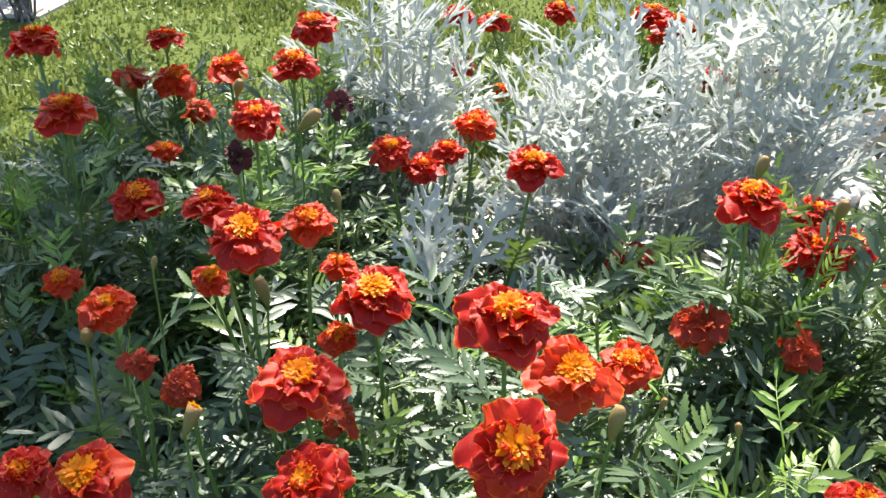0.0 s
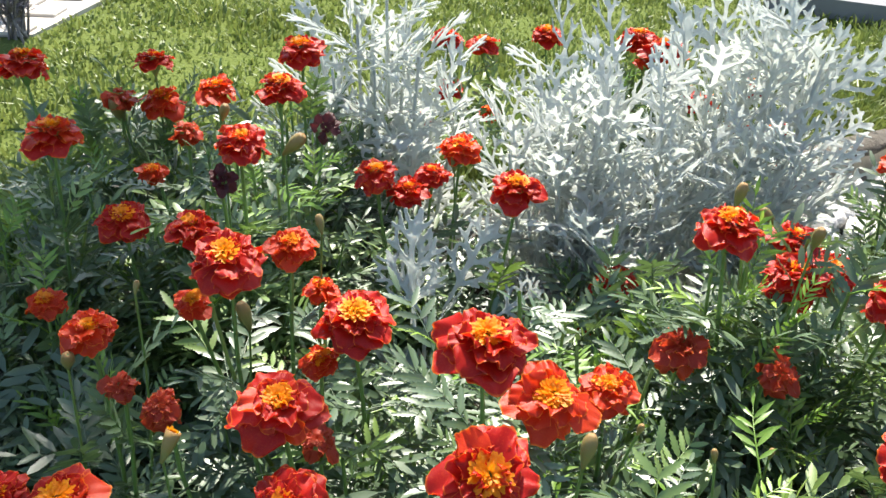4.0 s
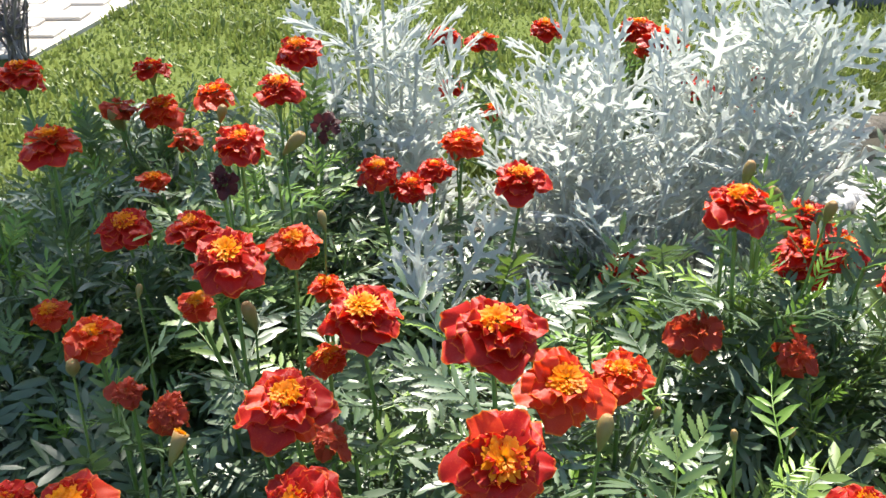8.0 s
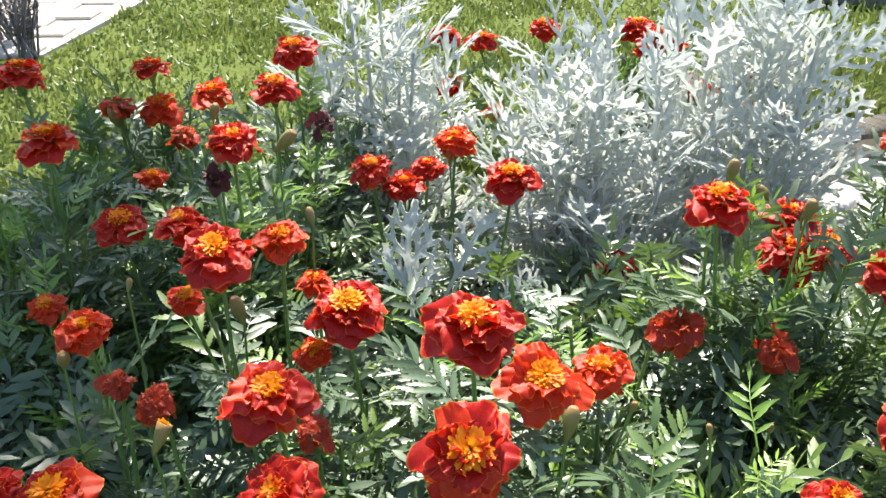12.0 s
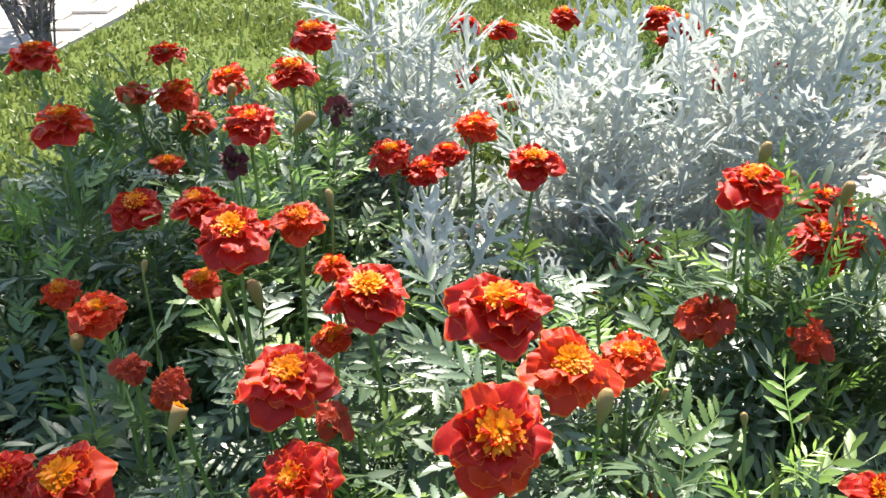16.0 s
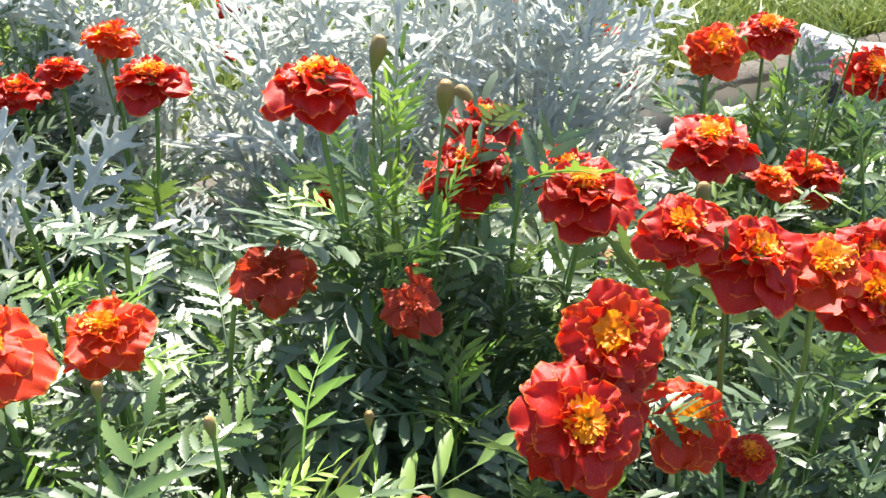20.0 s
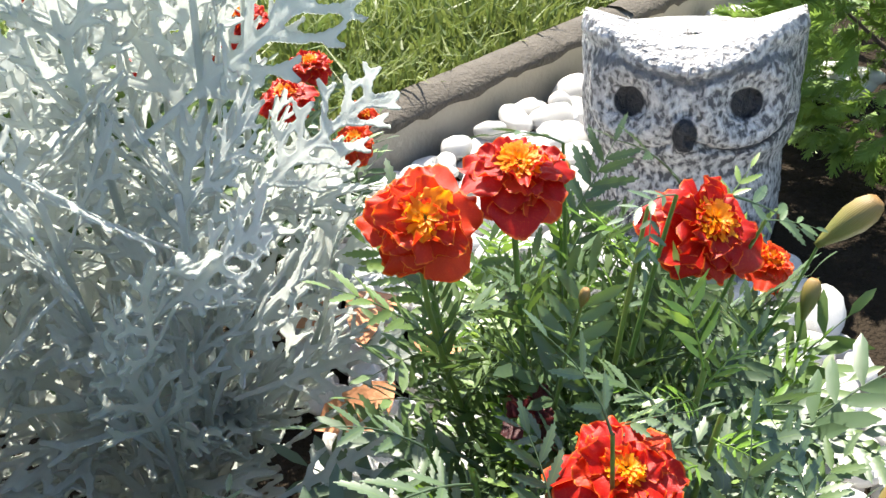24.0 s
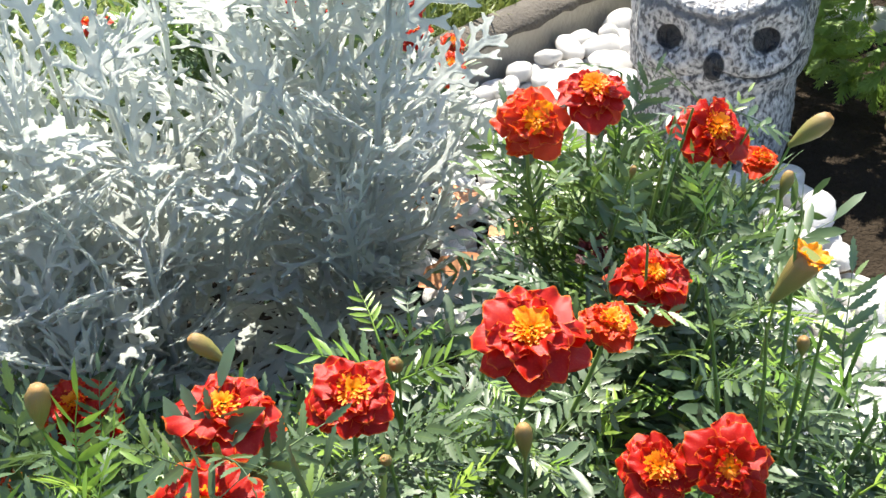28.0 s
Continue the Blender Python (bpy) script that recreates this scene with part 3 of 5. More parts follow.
def compound_leaf(seed, pairs, length, n=5, material=None, slim=1.0):
    """A pinnate leaf along +x: toothed lance leaflets in pairs on a thin rachis."""
    r = random.Random(seed)
    bm = bmesh.new()
    spine = [Vector((length * t, 0.04 * length * math.sin(t * 3 + seed), length * (0.20 * t - 0.34 * t * t))) for t in (i / 6 for i in range(7))]
    tube(bm, spine, [0.0011 - 0.0008 * i / 6 for i in range(7)], 4, False)
    for k in range(pairs * 2 + 1):
        t = 1.0 if k == pairs * 2 else 0.24 + 0.70 * (k // 2) / pairs + r.uniform(-0.02, 0.02)
        i = min(int(t * 6), 5)
        at = spine[i].lerp(spine[i + 1], t * 6 - i)
        sign = 0 if k == pairs * 2 else (1 if k % 2 else -1)
        turn = radians(r.uniform(38, 58)) * sign
        size = length * (0.36 - 0.14 * abs(t - 0.55)) * r.uniform(0.85, 1.15)
        way = Vector((math.cos(turn), math.sin(turn), r.uniform(-0.12, 0.22) - 0.3 * t * 0.3)).normalized()
        side = Vector((-math.sin(turn), math.cos(turn), r.uniform(-0.35, 0.35))).normalized()
        lift = way.cross(side)
        sag = r.uniform(0.05, 0.22)
        pts = [at + way * size * q - Vector((0, 0, size * sag * q * q)) for q in (j / n for j in range(n + 1))]
        w = [size * 0.148 * slim * (math.sin(math.pi * min(1, (j / n) ** 0.75 * 0.97 + 0.02)) ** 0.8) for j in range(n + 1)]
        blade(bm, pts, w, side, lift, r.uniform(0.08, 0.32), 0.36 if n > 4 else 0.15)
    return as_mesh("leaf", bm, material or LEAF)


LEAVES = [compound_leaf(s, 4 + s % 3, 0.066 + 0.006 * (s % 4), 12) for s in range(10)]
SPRAY_LEAVES = [compound_leaf(70 + s, 2 + s % 2, 0.066, 14, None, 1.15) for s in range(4)]
PLAIN_LEAVES = [compound_leaf(s, 4 + s % 2, 0.064 + 0.006 * (s % 4), 3) for s in range(8)]
YOUNG_LEAVES = [compound_leaf(40 + s, 5, 0.052 + 0.005 * s, 4, YOUNG, 0.72) for s in range(4)]
CAMERA_SIDE = Vector((0.05, -1, 0)).normalized()


def leafy(plant, points, count, r, first=0.3, last=0.95, under=None, young=2.0, rise=28.0):
    """Sets leaves in opposite pairs along a stalk; those deep inside the bush go to its joined undergrowth."""
    n = len(points) - 1
    a = r.uniform(0, 6.28)
    for k in range(count):
        t = first + (last - first) * (k // 2 + r.uniform(0, 0.5)) / max(1, (count - 1) // 2 + 0.5)
        i = min(int(t * n), n - 1)
        at = points[i].lerp(points[i + 1], t * n - i)
        a += math.pi if k % 2 else 1.57 + r.gauss(0, 0.35)
        pitch = r.gauss(rise, 16) * (0.6 + 0.7 * t)
        m = Matrix.Translation(at - plant.location) @ Matrix.Rotation(a, 4, "Z") @ Matrix.Rotation(-radians(pitch), 4, "Y") @ Matrix.Rotation(r.gauss(0, 0.3), 4, "X")
        m = m @ Matrix.Scale(r.uniform(0.55, 0.95) * (1.08 - 0.28 * t), 4)
        if under is not None and t < 0.70:
            under.append((r.choice(PLAIN_LEAVES), m))
        else:
            piece("leaf", r.choice(YOUNG_LEAVES if t > young and r.random() < 0.75 else LEAVES), plant, m)


def joined(parts):
    """Vertex and face lists of many placed copies, as one mesh."""
    me = bpy.data.meshes.new("undergrowth")
    verts, loops, sizes, base = [], [], [], 0
    for src, m in parts:
        co = np.empty(len(src.vertices) * 3, np.float32)
        src.vertices.foreach_get("co", co)
        mat = np.array(m, np.float32)
        verts.append(co.reshape(-1, 3) @ mat[:3, :3].T + mat[:3, 3])
        idx = np.empty(len(src.loops), np.int32)
        src.loops.foreach_get("vertex_index", idx)
        loops.append(idx + base)
        n = np.empty(len(src.polygons), np.int32)
        src.polygons.foreach_get("loop_total", n)
        sizes.append(n)
        base += len(src.vertices)
    verts, loops, sizes = np.concatenate(verts), np.concatenate(loops), np.concatenate(sizes)
    starts = np.r_[0, np.cumsum(sizes)[:-1]]
    faces = [tuple(loops[s:s + n].tolist()) for s, n in zip(starts, sizes)]
    me.from_pydata(verts.tolist(), [], faces)
    me.materials.append(LEAF)
    me.polygons.foreach_set("use_smooth", [True] * len(me.polygons))
    return me


def marigold(base, top, blooms, buds, shoots, spread=0.12, seed=0, leaves=10, rise=28.0, fill=75, tips=(), sprays=(), label="French marigold plant with dark red double flowers in a bed"):
    """A bushy plant. blooms: (x, y, z, size, lean degrees, kind); buds: (x, y, z, length, kind);
    tips: ends of single leafy shoots; sprays: foot and tip of single leaves."""
    r = random.Random(seed)
    b = Vector((base[0], base[1], 0.0))
    plant = thing("marigold", b, label, "flower", "marigolds in the bed")
    under = []
    bm = bmesh.new()
    tube(bm, bend(Vector((0, 0, -0.03)), Vector((0.005, 0, 0.16)), Vector((0.004, 0.004, 0)), 5), [0.006, 0.0055, 0.005, 0.0045, 0.004], 7)
    part("main_stem", bm, STEM, plant)

    def stalk(end, thick=0.0015, n=8, pull=0.35):
        root = b + Vector((0, 0, r.uniform(0.03, 0.15)))
        flat = Vector((end.x - root.x, end.y - root.y, 0))
        pts = bend(root, end, flat * pull + Vector((r.gauss(0, 0.012), r.gauss(0, 0.012), -0.02)), n)
        q = bmesh.new()
        tube(q, [p - b for p in pts], [thick * (1.25 - 0.35 * i / (n - 1)) for i in range(n)], 6, False)
        part("stalk", q, STALK, plant)
        return pts

    for x, y, z, size, tilt, kind in blooms:
        head = flower_head(plant, (x, y, z), size, CAMERA_SIDE + Vector((r.gauss(0, 0.25), 0, 0)), tilt + r.gauss(0, 3), kind, r)
        leafy(plant, stalk(head), leaves, r, 0.42, 0.86, under, rise=rise)
    for x, y, z, size, kind in buds:
        lean = Vector((x - b.x, y - b.y, 0)) * 1.6 + Vector((r.gauss(0, 0.1), r.gauss(0, 0.1), 0.35))
        if kind == "h":
            lean = Vector((0.45, -0.05, 1.0))
        m = Matrix.Translation(Vector((x, y, z)) - b) @ turned(lean) @ Matrix.Scale(size, 4)
        if kind in "hy":
            cup = piece("bud", CUP_MESH, plant, m, "half-open bud with orange petals")
            for k in range(9 if kind == "h" else 5):
                a = k * 0.7 + r.uniform(-0.1, 0.1)
                tip = (42 if kind == "h" else 80) + r.gauss(0, 12)
                piece("petal", r.choice(PETALS["c"][2]), cup, Matrix.Rotation(a, 4, "Z") @ Matrix.Translation((0.10, 0, 0.26)) @ Matrix.Rotation(-radians(tip), 4, "Y") @ Matrix.Scale(0.8 if kind == "h" else 0.6, 4))
        else:
            piece("bud", BUD_MESH, plant, m)
        way = lean.normalized()
        leafy(plant, stalk(Vector((x, y, z)) - way * size * 0.52, 0.0009, 9, 0.35), max(6, leaves - 2) if leaves > 4 else 2, r, 0.35, 0.7, under, rise=rise)
    for k in range(shoots):
        a, q = k * 2.4 + r.uniform(-0.3, 0.3), math.sqrt((k + 0.6) / shoots)
        end = Vector((b.x + math.cos(a) * spread * q, b.y + math.sin(a) * spread * q, top - 0.09 * q * q + r.gauss(0, 0.018)))
        leafy(plant, stalk(end, 0.0014, 7, 0.2), leaves + 5, r, 0.45, 1.0, under, r.choice((0.8, 0.88, 2.0, 2.0)), rise)
    for x, y, z in tips:
        leafy(plant, stalk(Vector((x, y, z)), 0.0013, 7, 0.2), leaves + 4, r, 0.5, 1.0, under, 0.8, rise)
    for foot, tip in sprays:
        foot, way = Vector(foot), Vector(tip) - Vector(foot)
        tube_bm = bmesh.new()
        low = Vector((foot.x * 0.7 + b.x * 0.3, foot.y * 0.7 + b.y * 0.3, foot.z - 0.10))
        tube(tube_bm, [p - b for p in bend(low, foot, Vector((0, 0, 0.01)), 6)], [0.0013, 0.0012, 0.0011, 0.0010, 0.0009, 0.0008], 6, False)
        part("stalk", tube_bm, STALK, plant)
        m = Matrix.Translation(foot - b) @ way.to_track_quat("X", "Z").to_matrix().to_4x4() @ Matrix.Rotation(r.gauss(0, 0.25), 4, "X")
        piece("leaf", r.choice(SPRAY_LEAVES), plant, m @ Matrix.Scale(way.length / 0.082, 4))
    for k in range(fill):
        a, q, z = r.uniform(0, math.tau), math.sqrt(r.random()), r.random()
        at = Vector((math.cos(a), math.sin(a), 0)) * spread * 1.15 * q + Vector((0, 0, 0.07 + (top - 0.10) * z * (1 - 0.35 * q * q)))
        m = Matrix.Translation(at) @ Matrix.Rotation(a + r.gauss(0, 0.7), 4, "Z") @ Matrix.Rotation(-radians(r.gauss(22, 24)), 4, "Y") @ Matrix.Rotation(r.gauss(0, 0.4), 4, "X")
        under.append((r.choice(PLAIN_LEAVES), m @ Matrix.Scale(r.uniform(0.65, 1.05), 4)))
    if under:
        piece("undergrowth", joined(under), plant, Matrix(), kind="stuff")
    return plant


# ---- the marigold plants ----
marigold((-0.33, 0.27), 0.16,
    [],
    [], 5, 0.12, 100, fill=130, leaves=4, rise=46, label='bushy green marigold plant with no open flowers')
marigold((-0.13, 0.25), 0.17,
    [(-0.164, 0.296, 0.383, 0.043, 22, 'r'),
     (-0.064, 0.316, 0.366, 0.044, 30, 'r'),
     (-0.201, 0.309, 0.373, 0.030, 20, 'r')],
    [(-0.123, 0.335, 0.387, 0.018, 'y')], 5, 0.11, 101, fill=130, leaves=4, rise=46, label='French marigold plant with many dark red double flowers')
marigold((0.06, 0.25), 0.32,
    [(0.032, 0.260, 0.442, 0.046, 34, 'r')],
    [(0.075, 0.278, 0.442, 0.015, 'b')], 9, 0.10, 102, leaves=8, rise=16, label='French marigold plant with a few dark red flowers')
marigold((0.165, 0.34), 0.365,
    [(0.238, 0.353, 0.326, 0.034, 20, 'r'),
     (0.169, 0.336, 0.312, 0.028, 20, 'o')],
    [(0.164, 0.363, 0.366, 0.009, 'b')], 9, 0.06, 203, leaves=7, rise=18, fill=90, label='French marigold plant with orange-red double flowers')
marigold((0.42, 0.32), 0.22,
    [],
    [], 6, 0.12, 104, label='bushy green marigold plant with no open flowers')
marigold((-0.42, 0.50), 0.30,
    [],
    [], 5, 0.10, 105, fill=130, leaves=4, rise=56, label='bushy green marigold plant with no open flowers')
marigold((-0.24, 0.46), 0.31,
    [(-0.197, 0.426, 0.392, 0.036, 14, 'o'),
     (-0.280, 0.539, 0.336, 0.030, 8, 'o'),
     (-0.178, 0.412, 0.361, 0.027, 20, 'w')],
    [(-0.206, 0.412, 0.378, 0.018, 'b'), (-0.173, 0.447, 0.409, 0.009, 'b')], 6, 0.10, 106, fill=150, leaves=5, rise=46, label='French marigold plant with orange-red double flowers')
marigold((-0.06, 0.46), 0.33,
    [(-0.072, 0.359, 0.396, 0.049, 14, 'r'),
     (-0.040, 0.444, 0.394, 0.051, 12, 'r'),
     (-0.113, 0.433, 0.440, 0.045, 20, 'r'),
     (-0.140, 0.463, 0.444, 0.032, 10, 'r'),
     (-0.082, 0.469, 0.430, 0.034, 10, 'o'),
     (-0.143, 0.382, 0.372, 0.032, 30, 'w'),
     (-0.062, 0.439, 0.366, 0.026, 8, 'o'),
     (-0.068, 0.494, 0.384, 0.026, 6, 'o'),
     (-0.058, 0.393, 0.340, 0.028, 30, 'w'),
     (-0.141, 0.451, 0.397, 0.026, 10, 'o')],
    [(-0.112, 0.460, 0.383, 0.020, 'b'), (-0.069, 0.505, 0.427, 0.013, 'b')], 8, 0.10, 107, fill=130, leaves=7, rise=18, label='French marigold plant with many dark red double flowers')
marigold((0.08, 0.45), 0.38,
    [(0.037, 0.380, 0.425, 0.052, 6, 'r'),
     (0.171, 0.468, 0.366, 0.046, 20, 'w'),
     (0.076, 0.391, 0.380, 0.048, 24, 'o'),
     (0.113, 0.414, 0.371, 0.037, 8, 'o'),
     (0.134, 0.382, 0.295, 0.029, 20, 'w')],
    [(0.124, 0.373, 0.374, 0.009, 'b')], 16, 0.10, 108, fill=110, rise=14, label='French marigold plant with red and withered double flowers')
marigold((0.24, 0.515), 0.40,
    [(0.193, 0.489, 0.445, 0.046, 6, 'r'),
     (0.233, 0.454, 0.355, 0.040, 40, 'w'),
     (0.261, 0.525, 0.390, 0.047, 10, 'r'),
     (0.311, 0.482, 0.397, 0.049, 8, 'r'),
     (0.297, 0.386, 0.346, 0.055, 46, 'r'),
     (0.313, 0.415, 0.366, 0.051, 34, 'r'),
     (0.346, 0.449, 0.396, 0.040, 24, 'r')],
    [(0.247, 0.484, 0.440, 0.017, 'b'), (0.216, 0.546, 0.440, 0.018, 'b'), (0.215, 0.404, 0.333, 0.009, 'b')], 14, 0.075, 209, fill=100, leaves=8, rise=42, tips=((0.214, 0.500, 0.408), (0.226, 0.530, 0.405)), label='French marigold plant with many dark red double flowers')
marigold((0.42, 0.48), 0.29,
    [(0.360, 0.440, 0.300, 0.045, 30, 'o'),
     (0.381, 0.453, 0.380, 0.052, 26, 'r'),
     (0.412, 0.451, 0.376, 0.036, 28, 'o'),
     (0.443, 0.463, 0.353, 0.048, 30, 'r'),
     (0.520, 0.476, 0.222, 0.050, 24, 'r'),
     (0.484, 0.539, 0.330, 0.041, 48, 'r'),
     (0.497, 0.478, 0.324, 0.034, 40, 'r'),
     (0.380, 0.414, 0.302, 0.024, 20, 'r'),
     (0.459, 0.555, 0.314, 0.038, 20, 'r')],
    [], 6, 0.11, 310, leaves=6, rise=42, label='French marigold plant with many dark red double flowers')
marigold((0.57, 0.57), 0.33,
    [],
    [(0.546, 0.608, 0.376, 0.034, 'h'), (0.557, 0.600, 0.329, 0.015, 'b'), (0.609, 0.532, 0.296, 0.023, 'y'), (0.609, 0.572, 0.334, 0.010, 'b')], 6, 0.05, 111, fill=45,
    sprays=[((0.541, 0.610, 0.396), (0.538, 0.612, 0.432)), ((0.505, 0.620, 0.364), (0.515, 0.632, 0.400)), ((0.515, 0.580, 0.372), (0.500, 0.602, 0.390)), ((0.537, 0.570, 0.375), (0.551, 0.582, 0.404))],
    label='French marigold plant with a few dark red flowers')
marigold((-0.34, 0.66), 0.38,
    [(-0.284, 0.606, 0.444, 0.046, 0, 'r'),
     (-0.341, 0.703, 0.467, 0.046, 0, 'r')],
    [], 16, 0.12, 112, fill=190, leaves=8, rise=48, label='French marigold plant with a few dark red flowers')
marigold((-0.17, 0.67), 0.40,
    [(-0.139, 0.597, 0.447, 0.043, 14, 'r'),
     (-0.233, 0.590, 0.381, 0.046, 18, 'r'),
     (-0.137, 0.745, 0.440, 0.046, 10, 'r'),
     (-0.224, 0.743, 0.395, 0.041, 0, 'w'),
     (-0.093, 0.710, 0.414, 0.036, 50, 'd'),
     (-0.152, 0.583, 0.421, 0.027, 50, 'd')],
    [(-0.101, 0.603, 0.442, 0.023, 'b'), (-0.151, 0.601, 0.466, 0.016, 'b')], 18, 0.11, 113, fill=190, label='French marigold plant with red and withered double flowers')
marigold((0.00, 0.71), 0.27,
    [(0.072, 0.652, 0.391, 0.048, 4, 'r'),
     (-0.046, 0.672, 0.391, 0.040, 5, 'r'),
     (-0.018, 0.667, 0.378, 0.038, 5, 'r'),
     (0.001, 0.692, 0.384, 0.034, 0, 'r'),
     (0.025, 0.726, 0.396, 0.043, 0, 'o')],
    [(0.021, 0.721, 0.383, 0.018, 'b'), (-0.044, 0.668, 0.383, 0.017, 'b')], 12, 0.09, 114, label='French marigold plant with many dark red double flowers')
marigold((0.17, 0.62), 0.32,
    [(0.172, 0.682, 0.290, 0.048, 6, 'r'),
     (0.138, 0.660, 0.258, 0.034, 12, 'o')],
    [], 15, 0.09, 115, rise=42, label='French marigold plant with many dark red double flowers')
marigold((0.36, 0.62), 0.32,
    [(0.270, 0.566, 0.398, 0.042, 8, 'r'),
     (0.408, 0.604, 0.368, 0.058, 10, 'r'),
     (0.467, 0.642, 0.326, 0.034, 10, 'o'),
     (0.322, 0.601, 0.353, 0.044, 14, 'r')],
    [(0.391, 0.556, 0.356, 0.018, 'b'), (0.330, 0.550, 0.368, 0.011, 'b'), (0.346, 0.624, 0.342, 0.017, 'b'), (0.263, 0.604, 0.396, 0.018, 'b')], 15, 0.10, 116, label='French marigold plant with orange-red double flowers')
marigold((0.535, 0.69), 0.32,
    [(0.513, 0.688, 0.310, 0.051, 12, 'r'),
     (0.502, 0.752, 0.278, 0.034, 30, 'd')],
    [], 17, 0.10, 117,
    sprays=[((0.502, 0.680, 0.343), (0.484, 0.702, 0.382)), ((0.452, 0.740, 0.288), (0.400, 0.750, 0.314))],
    label='French marigold plant with a few dark red flowers')
marigold((0.565, 0.82), 0.300,
    [(0.463, 0.779, 0.372, 0.048, 42, 'o'),
     (0.505, 0.788, 0.383, 0.046, 20, 'r'),
     (0.580, 0.763, 0.358, 0.052, 34, 'r'),
     (0.477, 0.835, 0.350, 0.032, 10, 'o'),
     (0.667, 0.826, 0.278, 0.035, 20, 'o')],
    [(0.660, 0.772, 0.340, 0.032, 'b'), (0.665, 0.789, 0.282, 0.021, 'b'), (0.592, 0.939, 0.283, 0.018, 'b'), (0.520, 0.748, 0.345, 0.010, 'b')], 20, 0.095, 118, leaves=11, rise=42,
    sprays=[((0.590, 0.800, 0.352), (0.550, 0.800, 0.396)), ((0.610, 0.800, 0.330), (0.631, 0.812, 0.360)), ((0.611, 0.795, 0.348), (0.666, 0.790, 0.324)),
            ((0.552, 0.745, 0.388), (0.522, 0.735, 0.392)), ((0.542, 0.830, 0.368), (0.500, 0.830, 0.386)), ((0.599, 0.752, 0.364), (0.628, 0.748, 0.360)), ((0.545, 0.752, 0.380), (0.538, 0.730, 0.362))],
    label='French marigold with three large red flowers beside white pebbles')
marigold((-0.30, 0.86), 0.39,
    [(-0.282, 0.847, 0.429, 0.038, -6, 'r'),
     (-0.274, 0.836, 0.391, 0.049, 4, 'o'),
     (-0.313, 0.824, 0.396, 0.042, -8, 'w'),
     (-0.262, 0.745, 0.352, 0.030, 10, 'o')],
    [(-0.315, 0.820, 0.384, 0.033, 'b')], 18, 0.12, 119, fill=170, rise=48, label='French marigold plant with red and withered double flowers')
marigold((-0.14, 0.84), 0.39,
    [(-0.127, 0.804, 0.457, 0.048, 6, 'r'),
     (-0.209, 0.799, 0.417, 0.045, 4, 'o')],
    [], 15, 0.10, 120, fill=150, label='French marigold plant with orange-red double flowers')
marigold((0.24, 1.16), 0.33,
    [(0.305, 1.158, 0.374, 0.060, 4, 'r'),
     (0.276, 1.198, 0.378, 0.054, 4, 'r'),
     (0.279, 1.160, 0.355, 0.032, 4, 'o'),
     (0.344, 1.099, 0.322, 0.044, 6, 'r'),
     (0.335, 1.136, 0.325, 0.030, 6, 'r'),
     (0.017, 1.173, 0.306, 0.047, 2, 'r'),
     (-0.030, 1.335, 0.197, 0.047, 2, 'o'),
     (0.089, 1.450, 0.173, 0.047, 2, 'o'),
     (0.010, 1.153, 0.380, 0.046, 2, 'r'),
     (0.142, 1.147, 0.391, 0.046, 2, 'r'),
     (0.060, 1.188, 0.364, 0.046, 2, 'r')],
    [], 16, 0.11, 121, rise=42, label='French marigold with orange-red flowers behind the dusty miller')
marigold((0.395, 1.20), 0.23,
    [(0.476, 1.310, 0.218, 0.050, 14, 'r'),
     (0.434, 1.060, 0.303, 0.040, 24, 'r'),
     (0.509, 1.212, 0.208, 0.034, 24, 'o'),
     (0.488, 1.128, 0.226, 0.040, 30, 'o'),
     (0.414, 1.108, 0.342, 0.046, 10, 'r'),
     (0.395, 1.240, 0.276, 0.048, 20, 'o')],
    [], 12, 0.07, 122, fill=40, rise=42, label='French marigold with orange-red flowers behind the dusty miller')
marigold((-0.50, 0.70), 0.37,
    [],
    [], 14, 0.12, 123, fill=170, rise=48, label='bushy green marigold plant with no open flowers')
marigold((-0.37, 0.39), 0.27,
    [],
    [], 6, 0.09, 124, fill=110, leaves=6, rise=56, label='bushy green marigold plant with no open flowers')
marigold((-0.46, 0.42), 0.24,
    [],
    [], 7, 0.09, 125, fill=110, leaves=6, rise=56, label='bushy green marigold plant with no open flowers')
marigold((-0.49, 0.57), 0.20,
    [],
    [], 5, 0.08, 126, fill=110, leaves=8, rise=48, label='bushy green marigold plant with no open flowers')
marigold((-0.42, 0.62), 0.16,
    [],
    [], 4, 0.09, 127, fill=110, leaves=6, rise=48, label='bushy green marigold plant with no open flowers')


